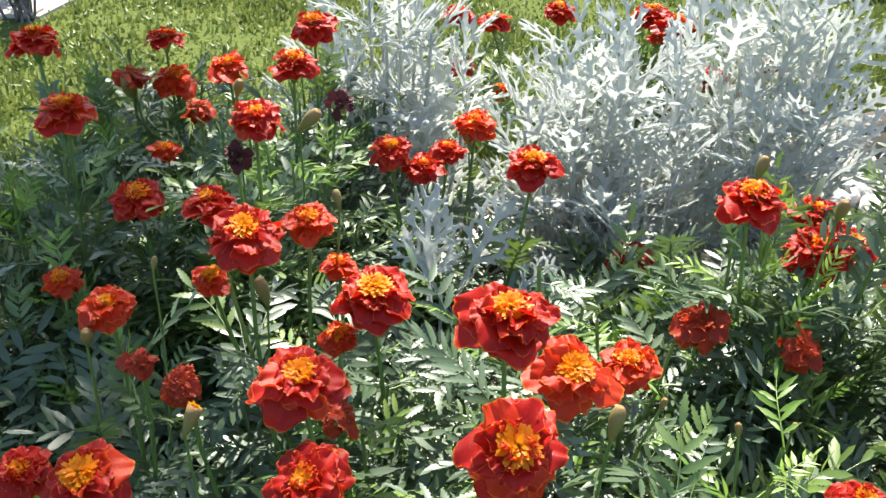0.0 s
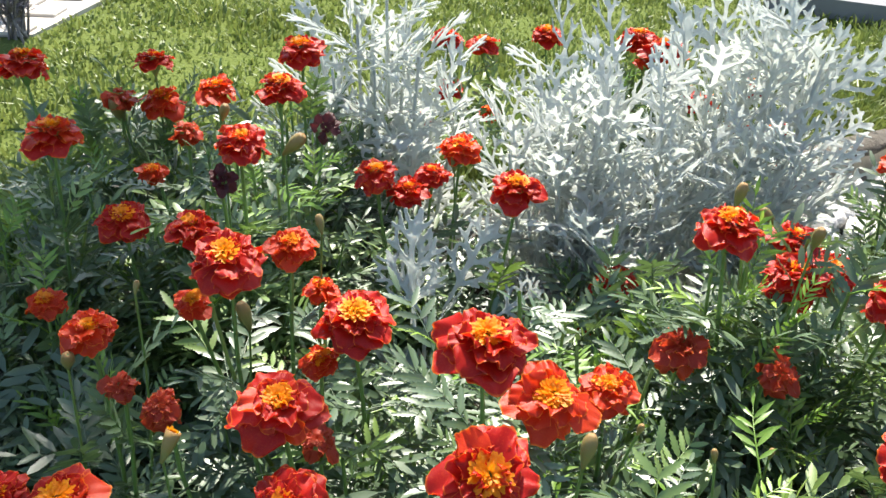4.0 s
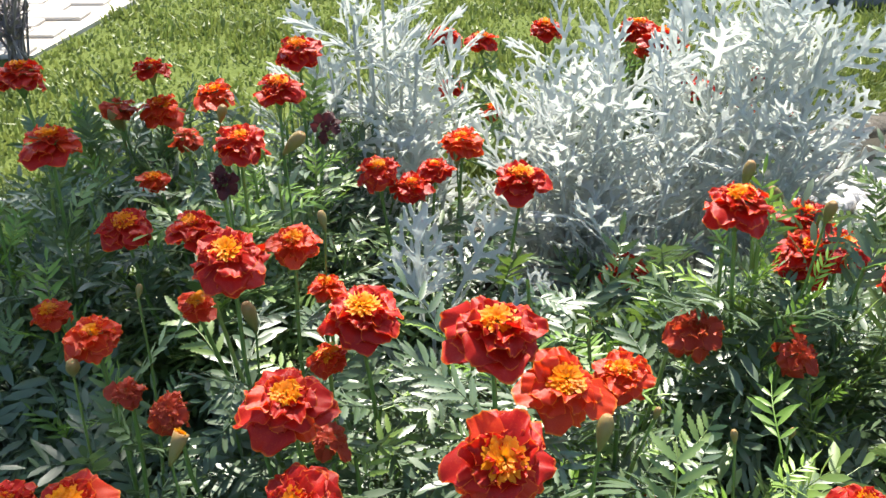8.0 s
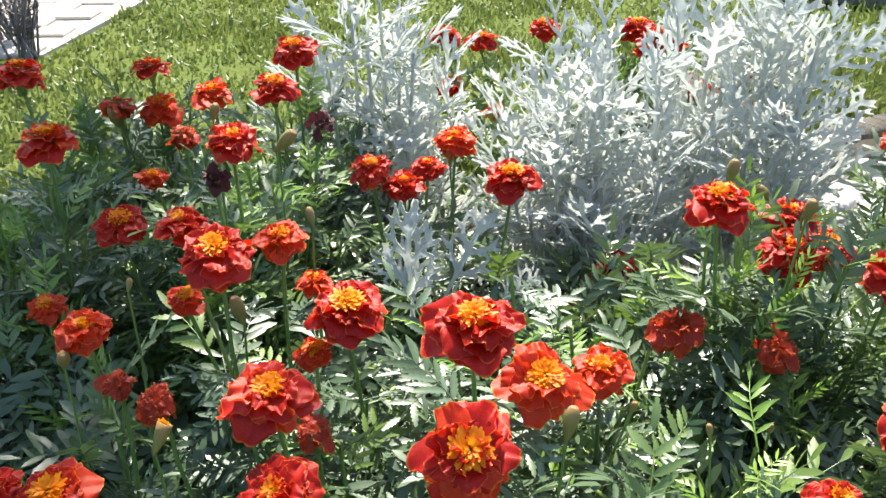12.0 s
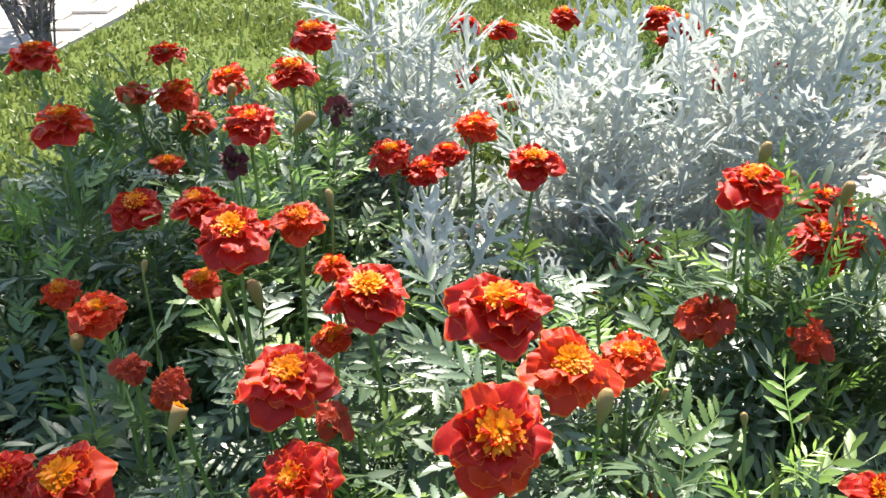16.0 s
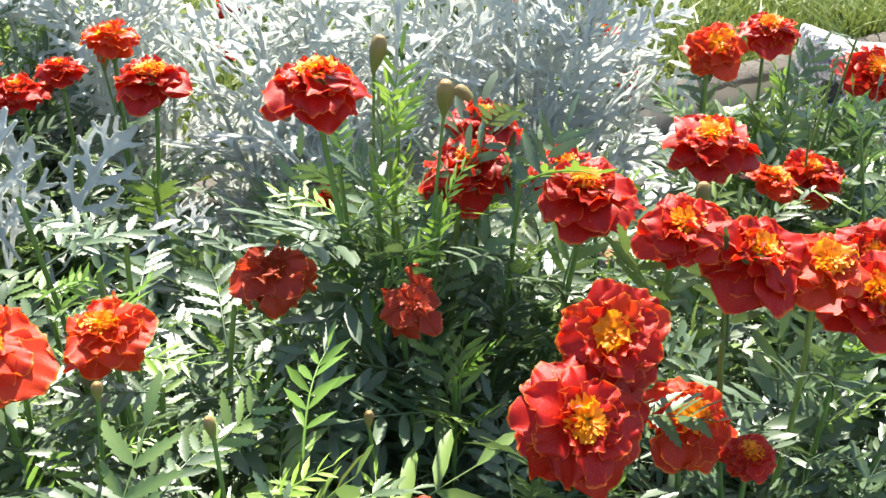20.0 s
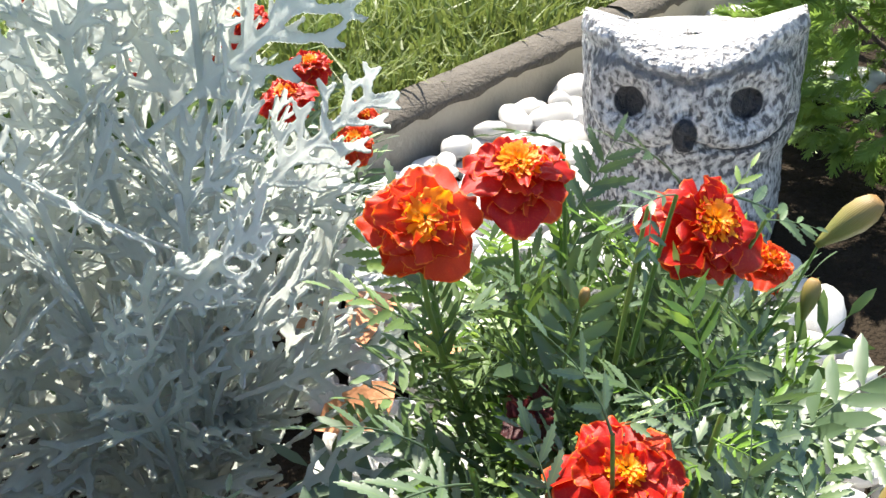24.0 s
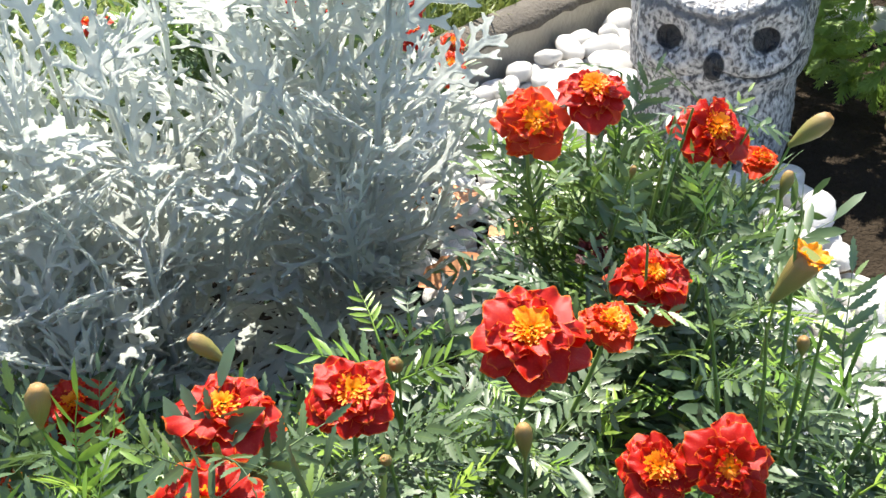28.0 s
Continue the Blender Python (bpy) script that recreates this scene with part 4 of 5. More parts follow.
# ---- dusty miller ----
def miller_leaf(seed, length, step=0.0022, stout=1.28, pairs=3):
    """A deeply lobed felted leaf along +x: antler-like lobes with blunt fingers and round bays between them."""
    r = random.Random(seed)
    strokes = []          # x0, y0, x1, y1, half width

    def stroke(x0, y0, ang, reach, w0, w1, bow, n=3):
        for i in range(n):
            a = ang + bow * (i / n)
            x1, y1 = x0 + reach / n * math.cos(a), y0 + reach / n * math.sin(a)
            w = w0 + (w1 - w0) * (i + 0.5) / n
            strokes.append((x0, y0, x1, y1, w * stout))
            x0, y0 = x1, y1
        return x0, y0, ang + bow

    stroke(0, 0, 0, length * 0.30, 0.0018, 0.0030, 0.0, 2)
    stroke(length * 0.30, 0, 0, length * 0.58, 0.0036, 0.0030, r.uniform(-0.1, 0.1), 3)
    for k in range(pairs):
        for sign in (-1, 1):
            x0 = length * (0.27 + 0.675 / pairs * k + r.uniform(-0.02, 0.02) + (0.05 if sign > 0 else 0))
            ang = sign * radians(50 - 12 * k / pairs + r.gauss(0, 4))
            reach = length * ((0.24, 0.22, 0.13)[k] if pairs == 3 else 0.17 - 0.10 * abs(k / pairs - 0.35)) * r.uniform(0.88, 1.1)
            mx, my, ma = stroke(x0, 0.0, ang, reach, 0.0032, 0.0026, -sign * 0.15, 3)
            finger = length * r.uniform(0.12, 0.16) * (1.0 if pairs == 3 else 0.62)
            stroke(mx, my, ma - sign * 0.38, finger, 0.0025, 0.0022, -sign * 0.15, 2)
            stroke(mx, my, ma + sign * 0.62, finger * 0.9, 0.0025, 0.0022, -sign * 0.45, 2)
            if pairs == 3 and k < 2 and r.random() < 0.55:
                stroke(x0 + (mx - x0) * 0.5, my * 0.5, ang + sign * 0.75, finger * 0.75, 0.0024, 0.0021, -sign * 0.4, 2)
    for sign in (-1, 1):
        stroke(length * 0.87, 0, sign * radians(32), length * 0.16, 0.0027, 0.0023, -sign * 0.4, 2)
    s = np.array(strokes)
    a, b, w = s[:, :2], s[:, 2:4], s[:, 4]

    def field(p):
        ab = b - a
        t = np.clip(((p[:, None] - a) * ab).sum(2) / (ab * ab).sum(1), 0, 1)
        dist = np.linalg.norm(p[:, None] - (a + t[..., None] * ab), axis=2) - w
        return -0.0007 * np.log(np.exp(-dist / 0.0007).sum(1))

    reach = length * 0.42
    nx, ny = int(length * 1.18 / step), int(2 * reach / step)
    gx, gy = np.meshgrid(np.arange(nx) * step - 0.002, np.arange(ny) * step - reach, indexing="ij")
    p = np.stack([gx.ravel(), gy.ravel()], 1)
    f = field(p)
    keep = f < step * 0.45
    e = 1e-4
    rim = keep & (f > -step * 0.6)
    for _ in range(2):
        q = p[rim]
        fq = field(q)
        g = np.stack([field(q + (e, 0)) - fq, field(q + (0, e)) - fq], 1) / e
        p[rim] = q - fq[:, None] * g / np.maximum((g * g).sum(1), 0.3)[:, None]
    f = field(p)
    curl, roll, dish = r.uniform(-0.28, 0.18), r.uniform(-0.2, 0.2), r.uniform(-0.8, 0.8)
    bm = bmesh.new()
    verts = {}

    def vert(i):
        if i not in verts:
            x, y = p[i]
            q = x / length
            z = length * curl * q * q + dish * y * y / length + roll * y * q + 0.0012 * max(0, 1 + f[i] / 0.0026)
            z += 0.003 * noise.noise(Vector((x * 45, y * 45, seed)))
            verts[i] = bm.verts.new((x, y, z))
        return verts[i]

    ok = keep.reshape(nx, ny)
    for i in range(nx - 1):
        for j in range(ny - 1):
            if ok[i, j] and ok[i + 1, j] and ok[i + 1, j + 1] and ok[i, j + 1]:
                bm.faces.new([vert(k) for k in (i * ny + j, (i + 1) * ny + j, (i + 1) * ny + j + 1, i * ny + j + 1)])
    edge = [q for q in bm.edges if q.is_boundary]
    rim_verts = list({v for q in edge for v in q.verts})
    for _ in range(2):
        bmesh.ops.smooth_vert(bm, verts=rim_verts, factor=0.5, use_axis_x=True, use_axis_y=True, use_axis_z=True)
    skirt = bmesh.ops.extrude_edge_only(bm, edges=edge)["geom"]
    for v in skirt:
        if isinstance(v, bmesh.types.BMVert):
            v.co.z -= 0.0016
    bmesh.ops.recalc_face_normals(bm, faces=bm.faces)
    return as_mesh("leaf", bm, FELT)


MILLER_LEAVES = [miller_leaf(s, 0.128 + 0.010 * (s % 4), 0.0026, 1.26) for s in range(7)]
SPRIG_LEAVES = [miller_leaf(60 + s, 0.112, 0.0015, 0.95) for s in range(3)]
FROND_LEAVES = [miller_leaf(90 + s, 0.15, 0.0016, 1.0, 5) for s in range(4)]
NEAR_LEAVES = [miller_leaf(30 + s, 0.135 + 0.010 * (s % 3), 0.0017, 1.26) for s in range(5)]


def dusty_miller(base, stems, seed, label="silvery dusty miller with felted lobed leaves", size=1.0, fronds=(), leaves=None):
    """A bushy silver plant. stems: (x, y, z) of each shoot's tip; fronds: foot and tip of single leaves that reach out."""
    r = random.Random(seed)
    b = Vector((base[0], base[1], 0))
    plant = thing("dusty_miller", b, label, "foliage plant", "dusty millers in the bed")
    for x, y, z, count in stems:
        end = Vector((x, y, z))
        root = b + Vector((r.gauss(0, 0.012), r.gauss(0, 0.012), 0.0))
        pts = bend(root, end, Vector((x - root.x, y - root.y, 0)) * 0.25, 9)
        q = bmesh.new()
        tube(q, [p - b for p in pts], [0.0030 - 0.0014 * i / 8 for i in range(9)], 7, True)
        part("stem", q, FELT, plant)
        a = r.uniform(0, 6)
        for k in range(count):
            t = 0.28 + 0.72 * (k + 0.5) / count
            i = min(int(t * 8), 7)
            at = pts[i].lerp(pts[i + 1], t * 8 - i)
            a += 2.4 + r.gauss(0, 0.25)
            pitch = 23 + 36 * t + r.gauss(0, 17)
            m = Matrix.Translation(at - b) @ Matrix.Rotation(a, 4, "Z") @ Matrix.Rotation(-radians(pitch), 4, "Y") @ Matrix.Rotation(r.gauss(0, 0.25), 4, "X")
            m = m @ Matrix.Scale(size * r.uniform(0.52, 0.92) * (1.1 - 0.35 * t), 4)
            piece("leaf", r.choice(leaves or MILLER_LEAVES), plant, m)
    for foot, tip in fronds:
        foot, tip = Vector(foot), Vector(tip)
        way = tip - foot
        m = Matrix.Translation(foot - b) @ way.to_track_quat("X", "Z").to_matrix().to_4x4() @ Matrix.Rotation(r.uniform(0.5, 1.0) * math.copysign(1, way.x), 4, "X")
        reach = way.length / 0.15 if size == 1.0 else way.length / 0.118
        piece("leaf", r.choice(FROND_LEAVES if size == 1.0 else SPRIG_LEAVES), plant, m @ Matrix.Scale(reach, 4))
    return plant


def miller_clump(base, height, spread, shoots, per, seed, lean=(0, 0), fall=0.34, fronds=()):
    r = random.Random(seed)
    stems = []
    for k in range(shoots):
        a, q = k * 2.39996 + r.uniform(-0.2, 0.2), math.sqrt((k + 0.3) / shoots)
        stems.append((base[0] + lean[0] + math.cos(a) * spread * q, base[1] + lean[1] + math.sin(a) * spread * q, height * (1 - fall * q * q) + r.gauss(0, 0.02), per))
    return dusty_miller(base, stems, seed, fronds=fronds, leaves=NEAR_LEAVES if fronds else None)


miller_clump((0.17, 0.86), 0.45, 0.12, 16, 13, 21, (-0.005, -0.03))
miller_clump((0.33, 0.93), 0.45, 0.11, 16, 13, 22, (0.01, -0.03), 0.30,
    [((0.385, 0.850, 0.340), (0.478, 0.902, 0.384)), ((0.355, 0.850, 0.385), (0.466, 0.900, 0.440)), ((0.370, 0.870, 0.270), (0.497, 0.905, 0.292)),
     ((0.375, 0.830, 0.250), (0.470, 0.840, 0.262)), ((0.330, 0.880, 0.390), (0.268, 0.900, 0.487)), ((0.350, 0.900, 0.375), (0.400, 0.930, 0.480)),
     ((0.375, 0.800, 0.200), (0.460, 0.800, 0.235)), ((0.350, 0.800, 0.330), (0.415, 0.775, 0.385))])
miller_clump((-0.06, 0.92), 0.47, 0.10, 14, 12, 23, (-0.01, 0.0), 0.26)
miller_clump((0.145, 0.79), 0.36, 0.075, 11, 9, 25)
dusty_miller((0.0, 0.62), [(0.0, 0.615, 0.290, 5), (0.03, 0.630, 0.280, 5), (0.012, 0.60, 0.24, 5)], 24, "small silver dusty miller sprig among marigolds", 0.55,
    [((-0.007, 0.58, 0.293), (-0.02, 0.61, 0.389)), ((-0.011, 0.59, 0.295), (0.001, 0.62, 0.369)), ((0.015, 0.6, 0.303), (0.056, 0.635, 0.374)), ((0.052, 0.6, 0.292), (0.105, 0.64, 0.308)), ((0.001, 0.58, 0.304), (-0.035, 0.6, 0.356))])


# ---- owl statue: one carved block ----
def owl_statue(at, facing, label):
    bm = bmesh.new()
    sides, rows = 240, 170
    height = 0.25
    grid = []

    def soft(d, r0, r1):
        return max(0.0, min(1.0, (r1 - d) / (r1 - r0)))

    def spread_angle(i):
        s = 2 * i / sides - 1
        return math.pi * (0.45 * s + 0.55 * s ** 3)

    def brow_line(bx):
        return 0.221 + 0.28 * min(bx, 0.07) - 0.10 * max(0, bx - 0.07)

    for j in range(rows + 1):
        z = height * j / rows
        row = []
        for i in range(sides):
            a = spread_angle(i)
            body = 0.102 + 0.006 * math.sin(min(1, z / 0.11) * 2.4)
            head = 0.114 + 0.005 * math.sin((z - 0.12) * 22)
            q = max(0.0, min(1.0, (z - 0.12) / 0.02))
            r0 = body * (1 - q) + head * q
            x = r0 * math.sin(a)
            front = max(0.0, math.cos(a))
            out = 0.0
            if front > 0.2:
                for s in (-1, 1):
                    d = math.hypot(x - s * 0.057, z - 0.192)
                    out += 0.007 * soft(abs(d - 0.036), 0.004, 0.016) - 0.009 * soft(d, 0.0145, 0.0185)
                    bx = s * x
                    brow = brow_line(max(0, bx))
                    out += 0.012 * soft(abs(z - brow - 0.008), 0.004, 0.014) * (1 if 0 <= bx < 0.105 else 0) * min(1, front * 2)
                beak = soft(abs(x), 0.004, 0.014) * soft(abs(z - 0.163), 0.012, 0.022)
                out += 0.010 * beak
                groove = abs(math.hypot(abs(x) - 0.050, (z - 0.200) * 1.25) - 0.070)
                out -= (0.006 if x > 0 else 0.0025) * soft(groove, 0.0012, 0.006) * max(0.0, min(1.0, (0.176 - z) / 0.01)) * (1 if abs(x) < 0.108 else 0)
            ear = max(0.0, math.sin(abs(a) * 1.0)) * max(0.0, math.cos(a - math.copysign(1.15, a))) ** 3
            zz = z + (0.032 * ear * max(0, (z - 0.19) / 0.06) ** 2)
            top = max(0.0, (z - 0.215) / 0.035)
            r1 = (r0 + out) * (1 - 0.16 * top ** 3 * (1 - 0.6 * ear))
            lump = 0.0022 * noise.noise(Vector((math.sin(a) * 4, math.cos(a) * 4, z * 40))) + 0.0012 * noise.noise(Vector((math.sin(a) * 14, math.cos(a) * 14, z * 120)))
            r1 += lump + 0.010 * ear * max(0.0, (z - 0.20) / 0.05) ** 1.5
            row.append(bm.verts.new((r1 * math.sin(a), -r1 * math.cos(a), zz)))
        grid.append(row)
    for j in range(rows):
        for i in range(sides):
            k = (i + 1) % sides
            bm.faces.new((grid[j][i], grid[j][k], grid[j + 1][k], grid[j + 1][i]))
    # crown: rings that close the top, sunk a little between the ears
    last = grid[-1]
    for s, dz in ((0.8, -0.004), (0.5, -0.010), (0.2, -0.012)):
        ring = []
        for v in grid[-1]:
            z = (height + 0.012) * (1 - s) + v.co.z * s + dz
            ring.append(bm.verts.new((v.co.x * s, v.co.y * s, z)))
        for i in range(sides):
            k = (i + 1) % sides
            bm.faces.new((last[i], last[k], ring[k], ring[i]))
        last = ring
    bm.faces.new(last)
    ob = new("owl_statue", as_mesh("owl_statue", bm, OWL))
    ob.matrix_world = pose(*at, 0, 0, facing) @ pose(0, 0, 0, -11, -5, 0) @ Matrix.Scale(0.955, 4)
    return tagged(ob, label, "statue")


owl_statue((0.874, 1.240, -0.018), -30, "chipped grey and white owl garden statue on pebbles")


# ---- white pebbles ----
def pebble_mesh(seed, cuts=3):
    r = random.Random(seed)
    bm = bmesh.new()
    bmesh.ops.create_icosphere(bm, subdivisions=cuts, radius=1.0)
    off = Vector((r.uniform(0, 90), r.uniform(0, 90), r.uniform(0, 90)))
    for v in bm.verts:
        p = v.co.copy()
        k = 1 + 0.22 * noise.noise(p * 0.9 + off) + 0.09 * noise.noise(p * 2.2 + off)
        p = Vector([math.copysign(abs(c) ** 0.86, c) for c in p])
        v.co = Vector((p.x * 1.0, p.y * 0.78, p.z * 0.62)) * k
    return as_mesh("pebble", bm, PEBBLE)


PEBBLES = [pebble_mesh(s) for s in range(10)]
SMALL_PEBBLES = [pebble_mesh(s, 2) for s in range(10)]


def in_pebbles(p):
    """The pebbled corner between kerb, marigolds and shrub."""
    d = (p - KERB_A).dot(kerb_out)
    if d > -0.03:
        return False
    if p.x < 0.425 + 0.25 * max(0, 1.0 - p.y) or p.x > 1.28 or p.y < 0.42:
        return False
    if p.y < 0.95 and ((p.x - 0.76) / 0.33) ** 2 + ((p.y - 0.95) / 0.56) ** 2 > 1 + 0.5 * noise.noise(p * 6):
        return False
    if (p.x < 0.53 and p.y < 0.90) or (p.x > 0.90 and 0.90 < p.y < 1.45):
        return False
    return (p - Vector((0.87, 1.25, 0))).length > 0.115 and (p - Vector((1.24, 1.28, 0))).length > 0.17


bed = thing("pebble_bed", (0.8, 1.1, 0), "bed of smooth white decorative pebbles", "pebbles")
r = random.Random(31)
spots = []
for layer, (gap, z0, tries) in enumerate(((0.031, 0.017, 7000), (0.034, 0.036, 6000))):
    mine = []
    for _ in range(tries):
        p = Vector((r.uniform(0.42, 1.3), r.uniform(0.4, 1.75), 0))
        if not in_pebbles(p) or any((p - o).length < gap for o in mine):
            continue
        mine.append(p)
    spots += [(p, z0) for p in mine]
near = sorted(spots, key=lambda s: (s[0] - Vector((0.72, 1.3, 0))).length - 4 * s[1])
far_bm = bmesh.new()
for k, (p, z0) in enumerate(near):
    size = r.uniform(0.016, 0.028)
    m = Matrix.Translation(p + Vector((0, 0, z0 + r.uniform(-0.005, 0.006)))) @ Matrix.Rotation(r.uniform(0, 6.3), 4, "Z") @ Matrix.Rotation(r.gauss(0, 0.35), 4, "X") @ Matrix.Rotation(r.gauss(0, 0.3), 4, "Y") @ Matrix.Diagonal((size * r.uniform(0.95, 1.3), size, size * r.uniform(0.85, 1.15), 1))
    if k < 300:
        piece("pebble", r.choice(PEBBLES), bed, Matrix.Translation(-bed.location) @ m)
    else:
        tmp = r.choice(SMALL_PEBBLES).copy()
        tmp.transform(m)
        far_bm.from_mesh(tmp)
        bpy.data.meshes.remove(tmp)
ob = new("pebble_rest", as_mesh("pebble_rest", far_bm, PEBBLE))
tagged(ob, "more smooth white pebbles of the same bed", "pebbles", kind="stuff")


stone = new("round_stone", PEBBLES[3].copy())
stone.matrix_world = pose(1.035, 0.985, 0.036, 10, 0, 40) @ Matrix.Diagonal((0.040, 0.050, 0.062, 1))
tagged(stone, "large round pale stone on the dark soil", "stone")


# ---- evergreen shrub beside the owl ----
def spray_mesh(seed):
    """A flat fan of scale-leaved twigs."""
    r = random.Random(seed)
    bm = bmesh.new()
    for k in range(11):
        t = k / 10
        sign = 1 if k % 2 else -1
        at = Vector((0.035 * t, 0, 0.004 * math.sin(t * 3)))
        way = Vector((0.7, 0.7 * sign * (1 - 0.6 * t), r.uniform(-0.2, 0.3))).normalized()
        for q in range(3):
            w2 = (way + Vector((0.2, 0.5 * (q - 1) * sign, r.uniform(-0.2, 0.2)))).normalized()
            size = 0.019 * (1 - 0.4 * t) * r.uniform(0.8, 1.2)
            s = w2.cross(Vector((0, 0, 1))).normalized()
            blade(bm, [at, at + w2 * size], [0.0018, 0.0007], s, Vector((0, 0, 1)), -0.2)
    return as_mesh("spray", bm, SHRUB)


def shrub(at, radius, height, count, seed, label):
    r = random.Random(seed)
    plant = thing("shrub", at, label, "shrub")
    bm = bmesh.new()
    tube(bm, bend(Vector((0, 0, -0.02)), Vector((0, 0, height * 0.8)), Vector((0.01, 0.01, 0)), 6), [0.014, 0.012, 0.010, 0.008, 0.006, 0.003], 8)
    part("trunk", bm, BARK, plant)
    for k in range(14):
        a = k * 2.4
        z = height * (0.12 + 0.7 * k / 14)
        e = Vector((math.cos(a), math.sin(a), 0)) * radius * 0.8 * (1 - 0.5 * k / 14) + Vector((0, 0, z + 0.12))
        bm = bmesh.new()
        tube(bm, bend(Vector((0, 0, z)), e, Vector((0, 0, -0.02)), 5), [0.005, 0.004, 0.003, 0.002, 0.001], 5)
        part("branch", bm, BARK, plant)
    meshes = [spray_mesh(s) for s in range(5)]
    crown = bmesh.new()
    made = 0
    while made < count:
        d = Vector((r.gauss(0, 1), r.gauss(0, 1), r.gauss(0, 1))).normalized()
        shell = r.uniform(0.55, 1.0) ** 0.5
        flat = 1.0 if d.z > 0 else (1 - d.z * d.z) ** -0.35
        p = Vector((d.x * radius * flat, d.y * radius * flat, height * (0.54 + 0.50 * d.z)))
        p = Vector((p.x * shell, p.y * shell, p.z))
        lump = 1 + 0.42 * noise.noise(p * 7 + Vector((seed, 0, 0)))
        p = Vector((p.x * lump, p.y * lump, p.z))
        if p.z < 0.05:
            continue
        way = (d + Vector((r.gauss(0, 0.35), r.gauss(0, 0.35), 0.5 + r.gauss(0, 0.3)))).normalized()
        m = Matrix.Translation(p) @ way.to_track_quat("X", "Z").to_matrix().to_4x4() @ Matrix.Rotation(r.uniform(0, 6.3), 4, "X") @ Matrix.Scale(r.uniform(0.6, 1.0), 4)
        tmp = r.choice(meshes)
        if made < 150:
            piece("spray", tmp, plant, m)
        else:
            t2 = tmp.copy()
            t2.transform(m)
            crown.from_mesh(t2)
            bpy.data.meshes.remove(t2)
        made += 1
    part("crown", crown, SHRUB, plant, "dense evergreen foliage", "stuff")
    return plant


shrub((1.24, 1.28, 0), 0.24, 0.56, 3600, 41, "dense green evergreen shrub beside the owl statue")
shrub((1.55, 1.52, 0), 0.25, 0.50, 700, 42, "dense green evergreen shrub further along the bed")


# ---- dry leaves, twigs ----
def dry_leaf(at, size, turn, seed):
    r = random.Random(seed)
    bm = bmesh.new()
    pts = [Vector((size * t, 0.08 * size * math.sin(4 * t), 0.12 * size * math.sin(3 * t + seed))) for t in (i / 8 for i in range(9))]
    w = [size * 0.30 * math.sin(math.pi * min(1, t * 0.95 + 0.03)) * r.uniform(0.85, 1.1) for t in (i / 8 for i in range(9))]
    blade(bm, pts, w, Vector((0, 1, 0)), Vector((0, 0, 1)), 0.35, 0.12)
    ob = new("dry_leaf", as_mesh("dry_leaf", bm, DRY_LEAF))
    ob.matrix_world = pose(*at, r.uniform(-25, 25), r.uniform(-20, 10), turn)
    return tagged(ob, "curled brown fallen leaf on the pebbles", "leaf", "fallen leaves")


for k, (x, y, z, s, a) in enumerate(((0.468, 1.05, 0.075, 0.085, 60), (0.485, 1.00, 0.07, 0.07, 200), (0.505, 1.03, 0.065, 0.06, 20), (0.46, 1.10, 0.07, 0.07, 130))):
    dry_leaf((x, y, z), s, a, k)


def twiggy_plant(at, height, seed):
    r = random.Random(seed)
    plant = thing("twiggy_plant", at, "sparse dark twiggy plant at the edge of the path", "plant")
    for k in range(16):
        e = Vector((r.gauss(0, 0.09), r.gauss(0, 0.09), height * r.uniform(0.6, 1.05)))
        pts = bend(Vector((r.gauss(0, 0.02), r.gauss(0, 0.02), -0.02)), e, Vector((0, 0, 0.02)), 7)
        bm = bmesh.new()
        tube(bm, pts, [0.004, 0.0036, 0.0032, 0.003, 0.0025, 0.002, 0.001], 5)
        for q in range(48):
            t = r.uniform(0.25, 1)
            i = min(int(t * 6), 5)
            p = pts[i].lerp(pts[i + 1], t * 6 - i)
            d = Vector((r.gauss(0, 1), r.gauss(0, 1), r.uniform(0.2, 1.2))).normalized()
            s = d.cross(Vector((0.2, 0.1, 1))).normalized()
            blade(bm, [p, p + d * 0.012, p + d * 0.026], [0.001, 0.004, 0.0006], s, d.cross(s), 0.2)
        part("twig", bm, TWIG, plant)
    return plant


twiggy_plant((-1.09, 2.20, 0.045), 0.34, 51)
twiggy_plant((-1.20, 2.36, 0.045), 0.36, 52)


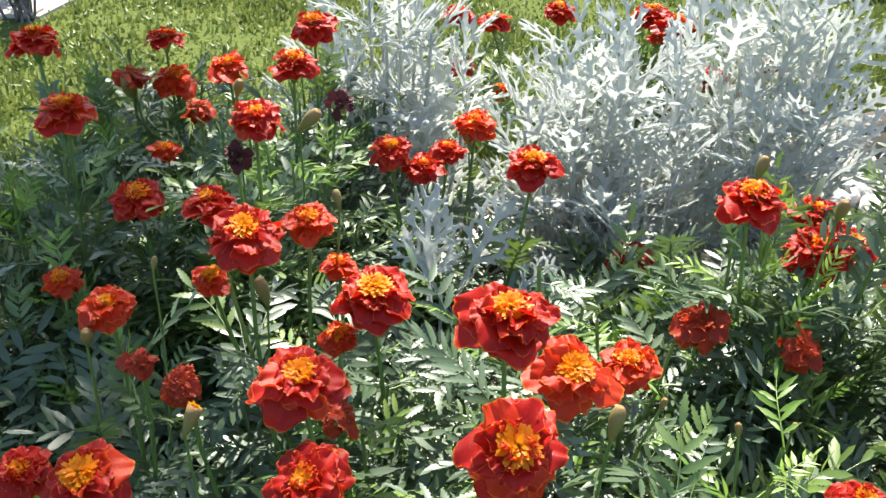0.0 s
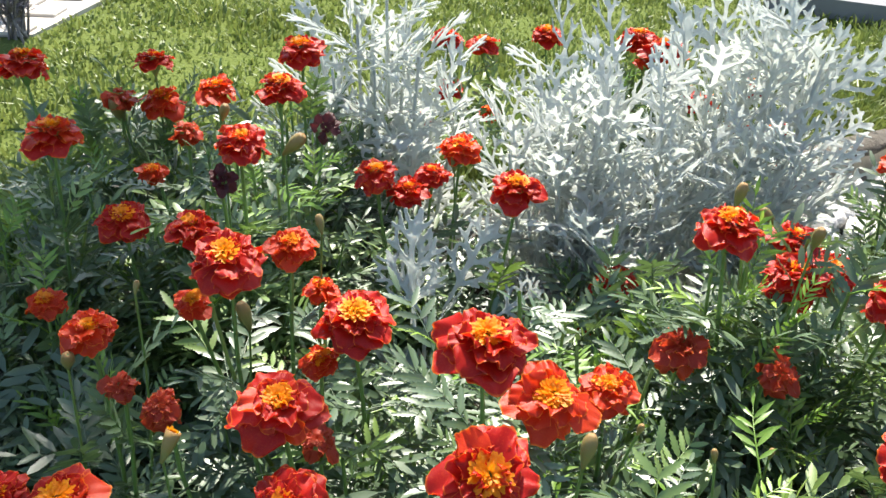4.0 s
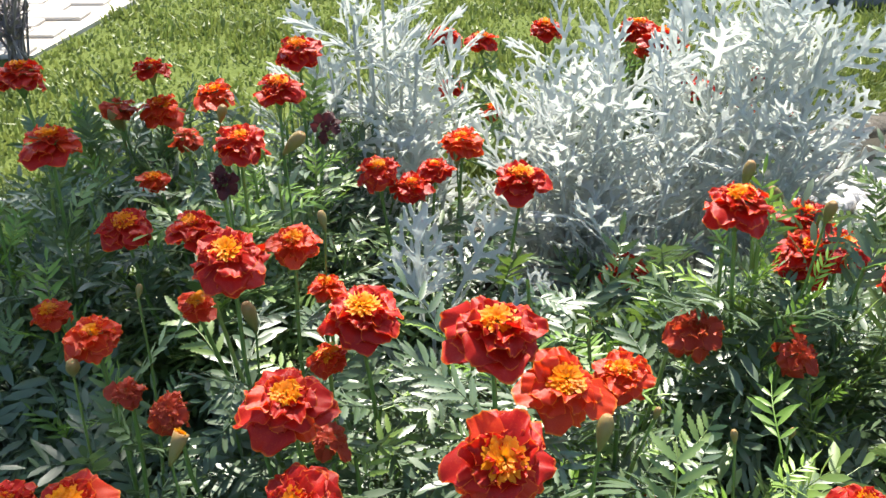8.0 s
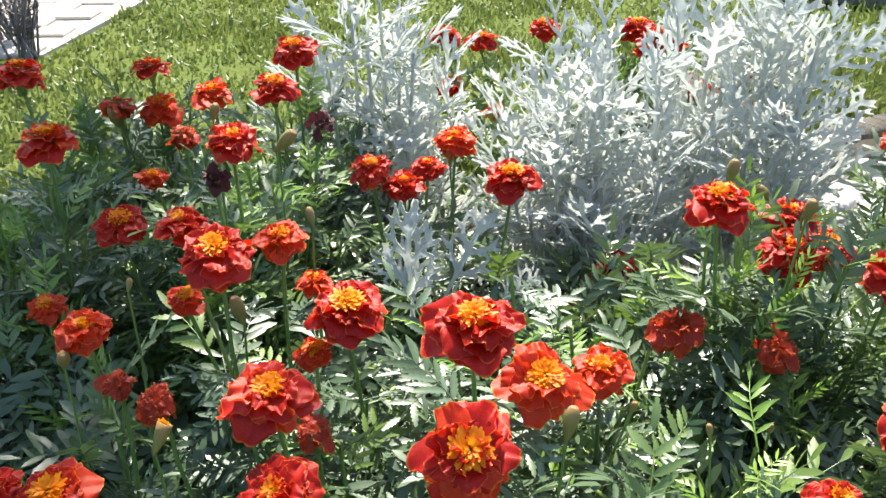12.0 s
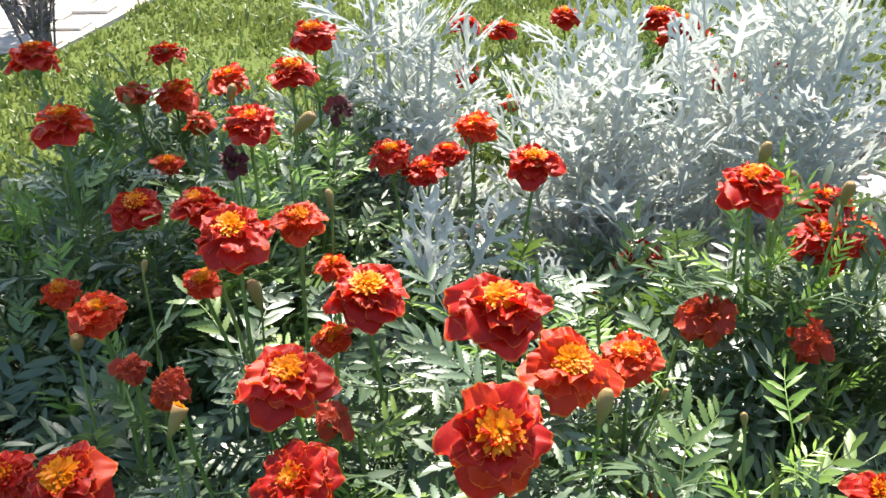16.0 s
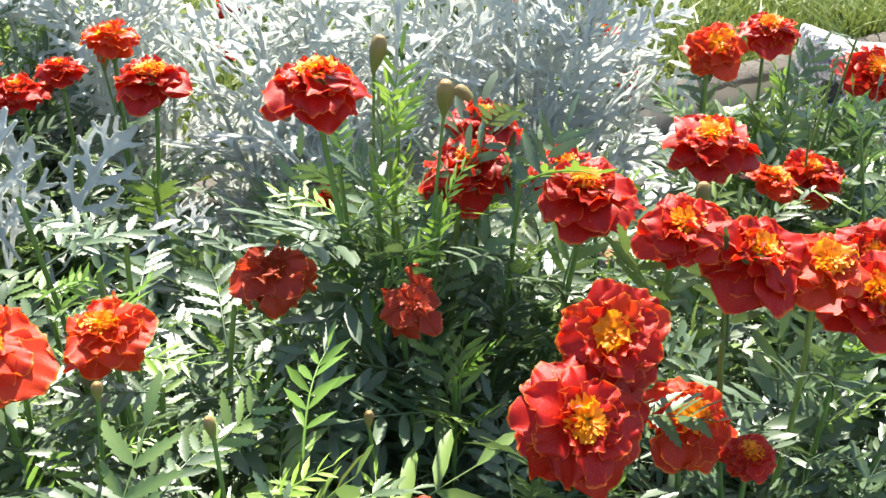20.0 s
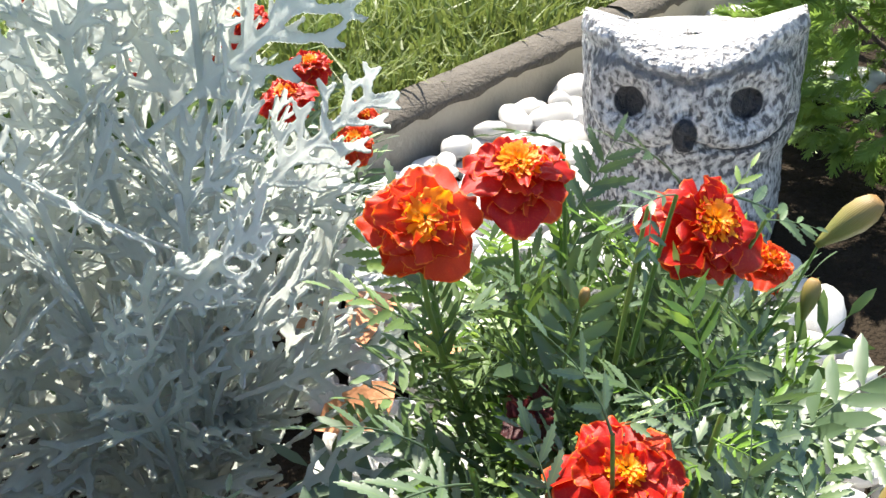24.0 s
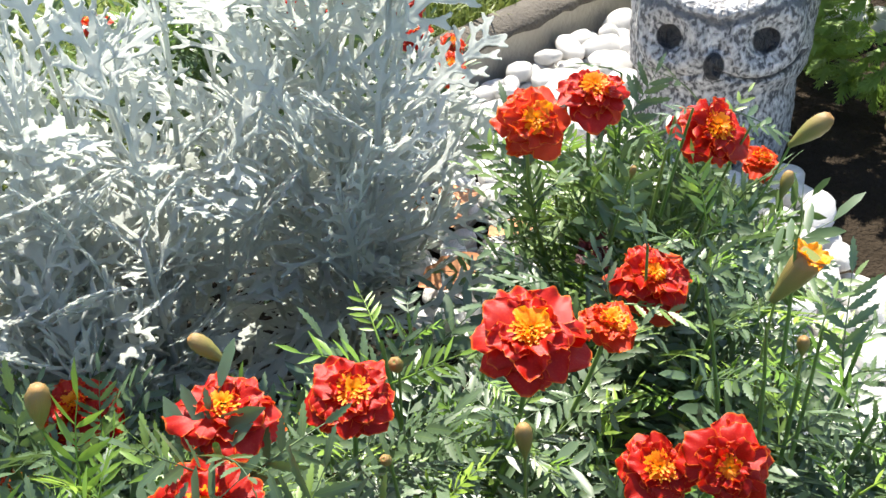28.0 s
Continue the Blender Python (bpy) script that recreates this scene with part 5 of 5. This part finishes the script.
# ---- unseen tree beside the path, added to shade one corner of the bed ----
def shade_tree(base, crown_at, radius, count, seed):
    r = random.Random(seed)
    b, c = Vector(base), Vector(crown_at)
    tree = thing("tree", b, "unseen leafy tree beside the path, added to shade the corner of the bed", "tree")
    fork = b.lerp(c, 0.5) + Vector((0, 0, 0.1))
    bm = bmesh.new()
    trunk = bend(Vector((0, 0, -0.05)), fork - b, Vector((-0.12, -0.1, 0.1)), 9)
    tube(bm, trunk, [0.13 - 0.006 * i for i in range(9)], 12)
    part("trunk", bm, BARK, tree)
    for k in range(9):
        a = k * 2.4
        e = c + Vector((math.cos(a), math.sin(a), 0)) * radius * r.uniform(0.5, 0.8) + Vector((0, 0, r.uniform(-0.5, 0.7)))
        bm = bmesh.new()
        tube(bm, bend(fork - b, e - b, Vector((0, 0, 0.25)), 7), [0.06, 0.05, 0.04, 0.03, 0.022, 0.014, 0.006], 7)
        part("limb", bm, BARK, tree)
    verts, faces = [], []
    while len(faces) < 2 * count:
        d = Vector((r.gauss(0, 1), r.gauss(0, 1), r.gauss(0, 1))).normalized() * r.random() ** 0.4
        p = c + Vector((d.x * radius, d.y * radius, d.z * 1.1))
        if noise.noise(p * 1.6) + 0.5 * noise.noise(p * 4.0) < -0.16 or d.length > 0.93 + 0.2 * noise.noise(p * 2.5):
            continue
        way = Vector((r.gauss(0, 1), r.gauss(0, 1), r.gauss(-0.3, 0.6))).normalized()
        side = way.cross(Vector((r.gauss(0, 0.4), r.gauss(0, 0.4), 1))).normalized() * r.uniform(0.022, 0.036)
        p, way = p - b, way * r.uniform(0.08, 0.13)
        i = len(verts)
        verts += [p, p + way * 0.5 - side, p + way * 0.5 + Vector((0, 0, -0.008)), p + way * 0.5 + side, p + way]
        faces += [(i, i + 1, i + 4, i + 2), (i, i + 2, i + 4, i + 3)]
    me = bpy.data.meshes.new("crown")
    me.from_pydata([tuple(v) for v in verts], [], faces)
    me.materials.append(GRASS)
    piece("crown", me, tree, Matrix(), "crown of many small green leaves", "stuff")
    return tree


# crown set out of view, sunward, so its shadow darkens the bed's left corner
shade_tree((-2.6, 1.75, 0), (-1.885, 3.235, 4.6), 2.0, 16000, 61)
